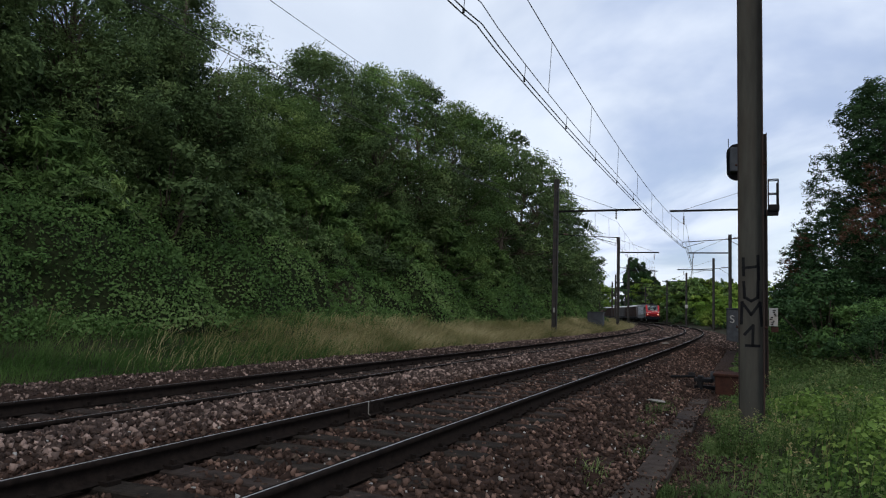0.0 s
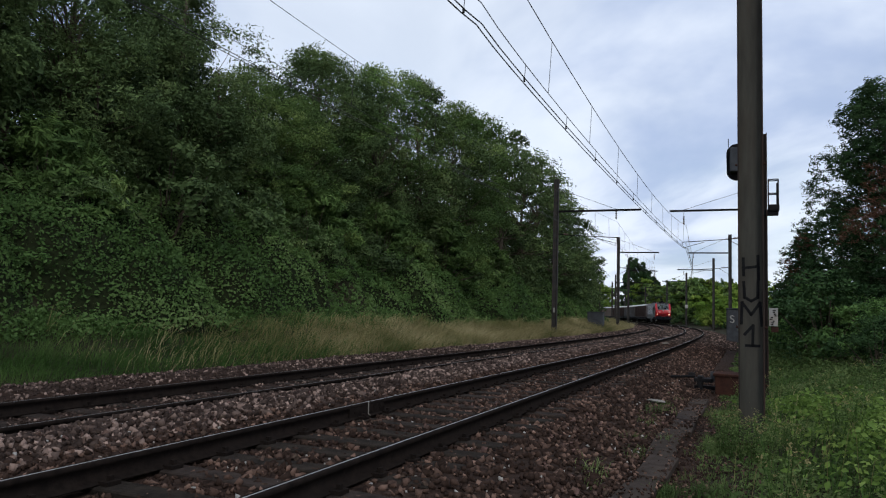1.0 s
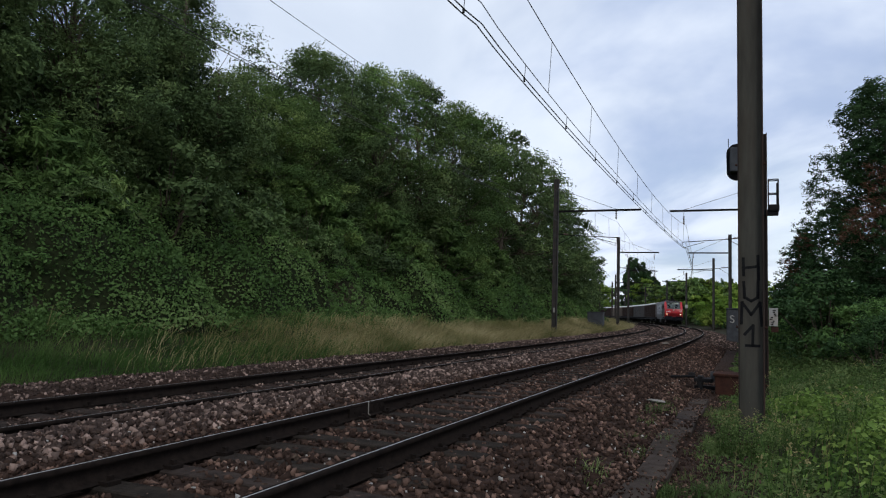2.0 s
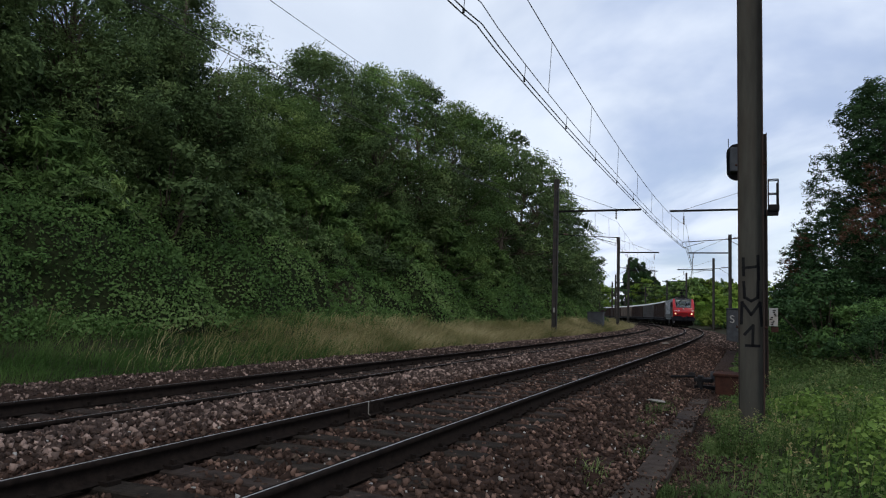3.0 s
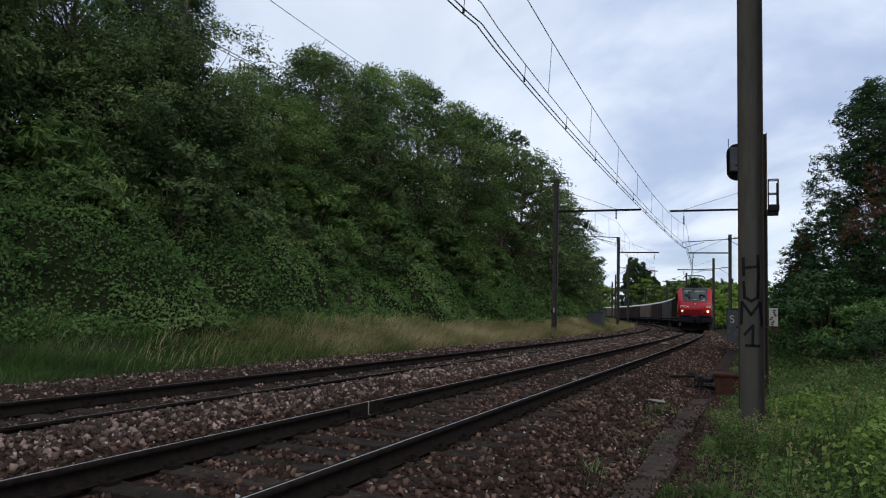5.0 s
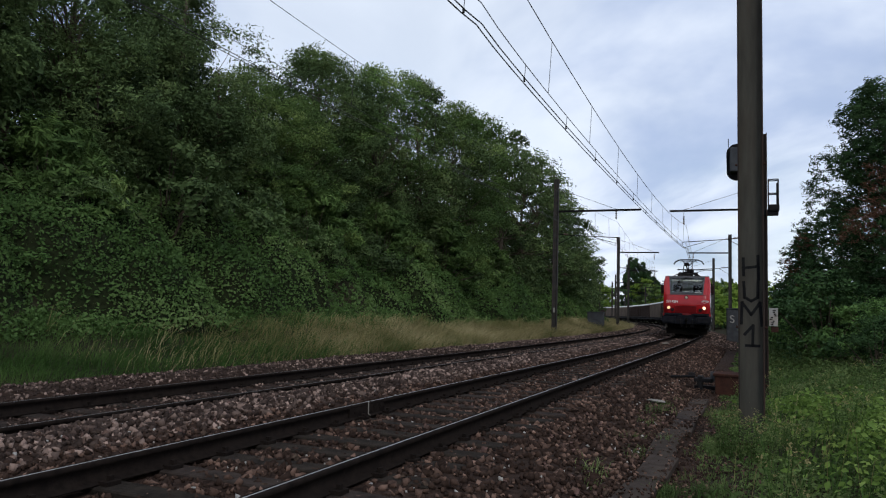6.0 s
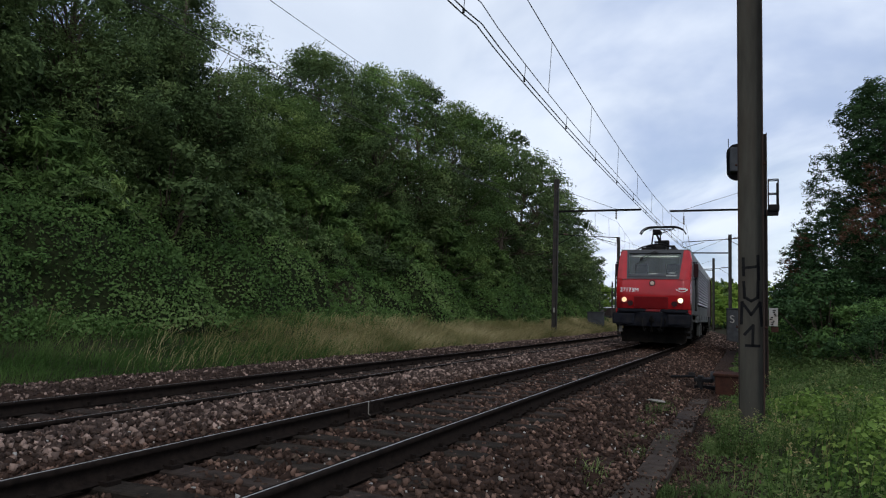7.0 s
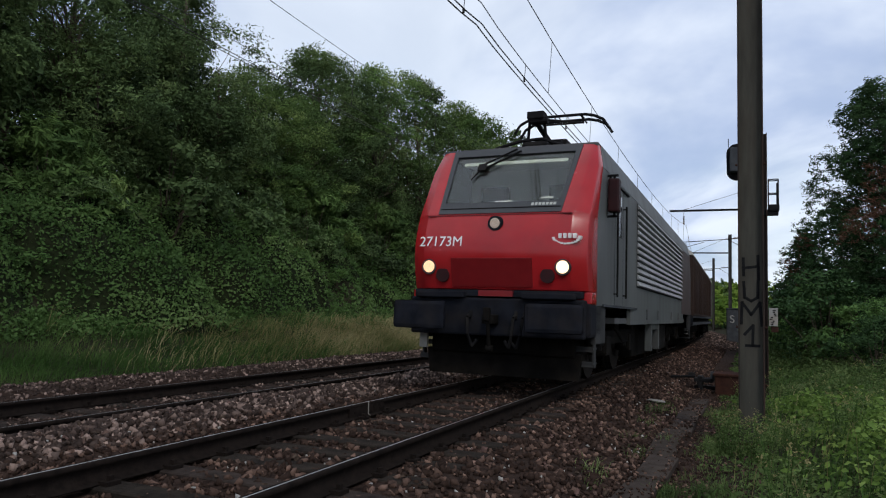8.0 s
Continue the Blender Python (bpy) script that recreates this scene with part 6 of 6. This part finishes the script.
    for x0, x1, y0, y1, z1 in ((0.2, 0.62, -1.9, -1.45, 4.02), (-0.35, 0.1, -2.0, -1.5, 4.1), (-0.75, -0.42, -1.8, -1.5, 3.98), (-0.1, 0.3, -2.3, -2.05, 4.2)):
        box(bm, x0, x1, y0, y1, 3.87, z1, 0.05)
    limb(bm, [Vector((0.85, -1.6, 3.9)), Vector((0.6, -1.65, 4.05)), Vector((0.2, -1.7, 4.16)), Vector((-0.2, -1.7, 4.18)), Vector((-0.6, -1.65, 4.02)), Vector((-0.8, -1.6, 3.9))], 0.03, 0.03, 7)
    part("roof_gear", bm, M["black"], L, "black cables and boxes on the roof")
    bm = bmesh.new()
    box(bm, -1.05, 1.05, -11.9, -6.4, 0.22, 1.0, 0.06)
    box(bm, -1.3, 1.3, -10.9, -8.9, 0.3, 0.98, 0.04)
    part("transformer_case", bm, M["under"], L)
    # bogies with wheels that turn
    sets = []
    for y in (-4.2, -BODY_LEN + 4.2):
        bg = bogie(L, y, 2.6, 0.62, True)
        for w in (-1.3, 1.3):
            sets.append((wheelset(bg, w, 0.62), w, 0.62))
    # pantographs: one raised to the wire, one folded
    for y0, up in ((-3.7, True), (-BODY_LEN + 3.7, False)):
        bm = bmesh.new()
        for x in (-0.55, 0.55):
            box(bm, x - 0.04, x + 0.04, y0 - 0.7, y0 + 0.9, 4.16, 4.22)
        box(bm, -0.6, 0.6, y0 + 0.8, y0 + 0.92, 4.15, 4.23)
        box(bm, -0.6, 0.6, y0 - 0.72, y0 - 0.6, 4.15, 4.23)
        p = part("pantograph", bm, M["black"], L, "black pantograph pressed to the wire" if up else "black folded pantograph")
        bm = bmesh.new()
        for x in (-0.55, 0.55):
            for y in (y0 - 0.6, y0 + 0.8):
                rod(bm, (x, y, 3.86), (x, y, 4.16), 0.05, n=10)
                for q in range(3):
                    rod(bm, (x, y, 3.92 + 0.08 * q), (x, y, 3.96 + 0.08 * q), 0.1, 0.06, 12)
        part("insulator", bm, M["insulator"], p)
        knee = (0.12, y0 + 1.35, 4.7 if up else 4.36)
        head = (0, y0 - 0.25, 5.13 if up else 4.42)
        bm = bmesh.new()
        rod(bm, (0, y0 - 0.5, 4.22), knee, 0.055, 0.05)
        rod(bm, (-0.25, y0 - 0.5, 4.22), (0.25, y0 - 0.5, 4.22), 0.06)
        rod(bm, (-0.12, knee[1], knee[2]), (0.24, knee[1], knee[2]), 0.075, n=12)
        box(bm, -0.06, 0.26, knee[1] - 0.16, knee[1] + 0.1, knee[2] + 0.02, knee[2] + 0.16, 0.02)
        for x in (-0.04, 0.24):
            rod(bm, (x, knee[1] - 0.05, knee[2]), (x * 1.6, knee[1] - 0.3, 3.88), 0.028, n=6)
        for q in range(3):
            rod(bm, (-0.24 + q * 0.2, knee[1] - 0.35, 3.88), (-0.24 + q * 0.2, knee[1] - 0.35, 4.4), 0.035, n=8)
        box(bm, -0.3, 0.22, knee[1] - 0.42, knee[1] - 0.28, 4.32, 4.4, 0.02)
        box(bm, -0.35, 0.1, y0 + 0.45, y0 + 0.85, 4.22, 4.46, 0.03)
        part("lower_arm", bm, M["black"], p)
        bm = bmesh.new()
        for x in (-0.1, 0.1):
            rod(bm, (x, knee[1], knee[2]), (x * 4.0, head[1], head[2] - 0.08), 0.022, 0.018)
        rod(bm, (-0.42, head[1], head[2] - 0.08), (0.42, head[1], head[2] - 0.08), 0.022)
        part("upper_arm", bm, M["black"], p)
        bm = bmesh.new()
        for dy in (-0.2, 0.2):
            pts = [Vector((x, head[1] + dy, head[2] + z)) for x, z in ((-0.97, -0.28), (-0.86, -0.1), (-0.68, -0.01), (-0.5, 0.03), (0.5, 0.03), (0.68, -0.01), (0.86, -0.1), (0.97, -0.28))]
            limb(bm, pts, 0.03, 0.03, 7)
        for x in (-0.42, 0.42):
            rod(bm, (x, head[1] - 0.2, head[2] + 0.02), (x, head[1] + 0.2, head[2] + 0.02), 0.018)
            rod(bm, (x, head[1], head[2] + 0.02), (x, head[1], head[2] - 0.1), 0.02)
            rod(bm, (x, head[1] + 0.2, head[2]), (x + (0.12 if x > 0 else -0.12), head[1] + 0.2, head[2] - 0.16), 0.016)
        part("collector_head", bm, M["black"], p)
    return L, sets


WAGON_LEN = 21.2


def wagon_proto(material, label):
    W = empty("covered_wagon", Matrix(), label, "freight wagon")
    sets = []
    bm = bmesh.new()
    box(bm, -1.36, 1.36, -WAGON_LEN + 0.7, -0.7, 1.2, 3.72)
    part("body", bm, material, W)
    for k in (-1, 1):
        for q in range(5):
            y1 = -0.9 - q * (WAGON_LEN - 1.8) / 5
            bm = bmesh.new()
            box(bm, *sorted((k * 1.36, k * 1.40)), y1 - (WAGON_LEN - 1.8) / 5 + 0.06, y1 - 0.06, 1.28, 3.68, 0.01)
            dp = part("sliding_wall", bm, material, W)
            bm = bmesh.new()
            for j in range(4):
                yy = y1 - 0.5 - j * 0.95
                box(bm, *sorted((k * 1.40, k * 1.43)), yy - 0.04, yy + 0.04, 1.35, 3.62)
            part("rib", bm, material, dp)
        bm = bmesh.new()
        box(bm, *sorted((k * 1.36, k * 1.42)), -WAGON_LEN + 0.5, -0.5, 1.18, 1.25, 0.01)
        box(bm, *sorted((k * 1.3, k * 1.38)), -WAGON_LEN + 0.5, -0.5, 0.86, 0.98, 0.01)
        part("solebar", bm, M["cabinet"], W, "pale grey sole bar")
    bm = bmesh.new()
    arc = [(1.41 * math.cos(a), 3.72 + 0.42 * math.sin(a)) for a in [math.pi * i / 12 for i in range(13)]]
    prism(bm, arc, -WAGON_LEN + 0.66, -0.66)
    part("roof", bm, M["wroof"], W, "pale curved roof")
    bm = bmesh.new()
    box(bm, -1.2, 1.2, -WAGON_LEN + 0.6, -0.6, 0.98, 1.2)
    box(bm, -0.9, 0.9, -14, -7.5, 0.45, 0.98, 0.05)
    part("underframe", bm, M["under"], W)
    for y0, d in ((-0.6, 1), (-WAGON_LEN + 0.6, -1)):
        for x in (-0.88, 0.88):
            bm = bmesh.new()
            rod(bm, (x, y0, 1.06), (x, y0 + d * 0.5, 1.06), 0.1, 0.09, 12)
            rod(bm, (x, y0 + d * 0.5, 1.06), (x, y0 + d * 0.56, 1.06), 0.24, 0.22, 16)
            part("buffer", bm, M["under"], W)
    for y in (-3.4, -WAGON_LEN + 3.4):
        bg = bogie(W, y, 1.8, 0.46, False)
        for w in (-0.9, 0.9):
            wheelset(bg, w, 0.46)
    return W


TRAIN_S8, SPEED = 10.08, 18.41


def train_pose(t, back, a, b):
    """A vehicle whose front is back metres behind the train's; a and b are its bogies' distances behind its own front. Local y points the way it travels."""
    s = TRAIN_S8 + SPEED * (8.0 - t) + back
    p, q = on(s + a, 0), on(s + b, 0)
    d = (p - q).normalized()
    return Matrix.Translation(p + d * a) @ Matrix.Rotation(math.atan2(-d.x, d.y), 4, "Z")


LOCO, LOCO_WHEELS = build_loco()
BROWN = wagon_proto(M["brown"], "brown covered freight wagon with a pale roof")
GREY = wagon_proto(M["wgrey"], "grey covered freight wagon with a pale roof")
WAGONS = []
BEIGE = wagon_proto(M["beige"], "faded beige-brown covered freight wagon with a pale roof")
for i_, kind_ in enumerate("bgbcbbccbgb"):
    own = {"b": BROWN, "g": GREY, "c": BEIGE}[kind_]
    w_ = own if own not in WAGONS else copy_thing(own, Matrix())
    WAGONS.append(tagged(w_, group="wagons of the train"))

build_stones()


def motions():
    times = [i * 0.2 for i in range(41)]
    walk(LOCO, [(t, train_pose(t, 0.0, 4.2, BODY_LEN - 4.2)) for t in times])
    for i, w in enumerate(WAGONS):
        back = BODY_LEN + 0.55 + i * WAGON_LEN
        walk(w, [(t, train_pose(t, back, 3.4, WAGON_LEN - 3.4)) for t in times])
    steps = [i / 30 for i in range(241)]
    turning = list(LOCO_WHEELS)
    for w in WAGONS[:2]:
        for bg in w.children:
            for ws in bg.children:
                if ws.name.startswith("wheelset"):
                    turning.append((ws, ws.matrix_basis.translation.y, 0.46))
    for ws, y, r in turning:
        walk(ws, [(t, Matrix.Translation((0, y, r)) @ Matrix.Rotation(-SPEED * t / r, 4, "X")) for t in steps])


motions()
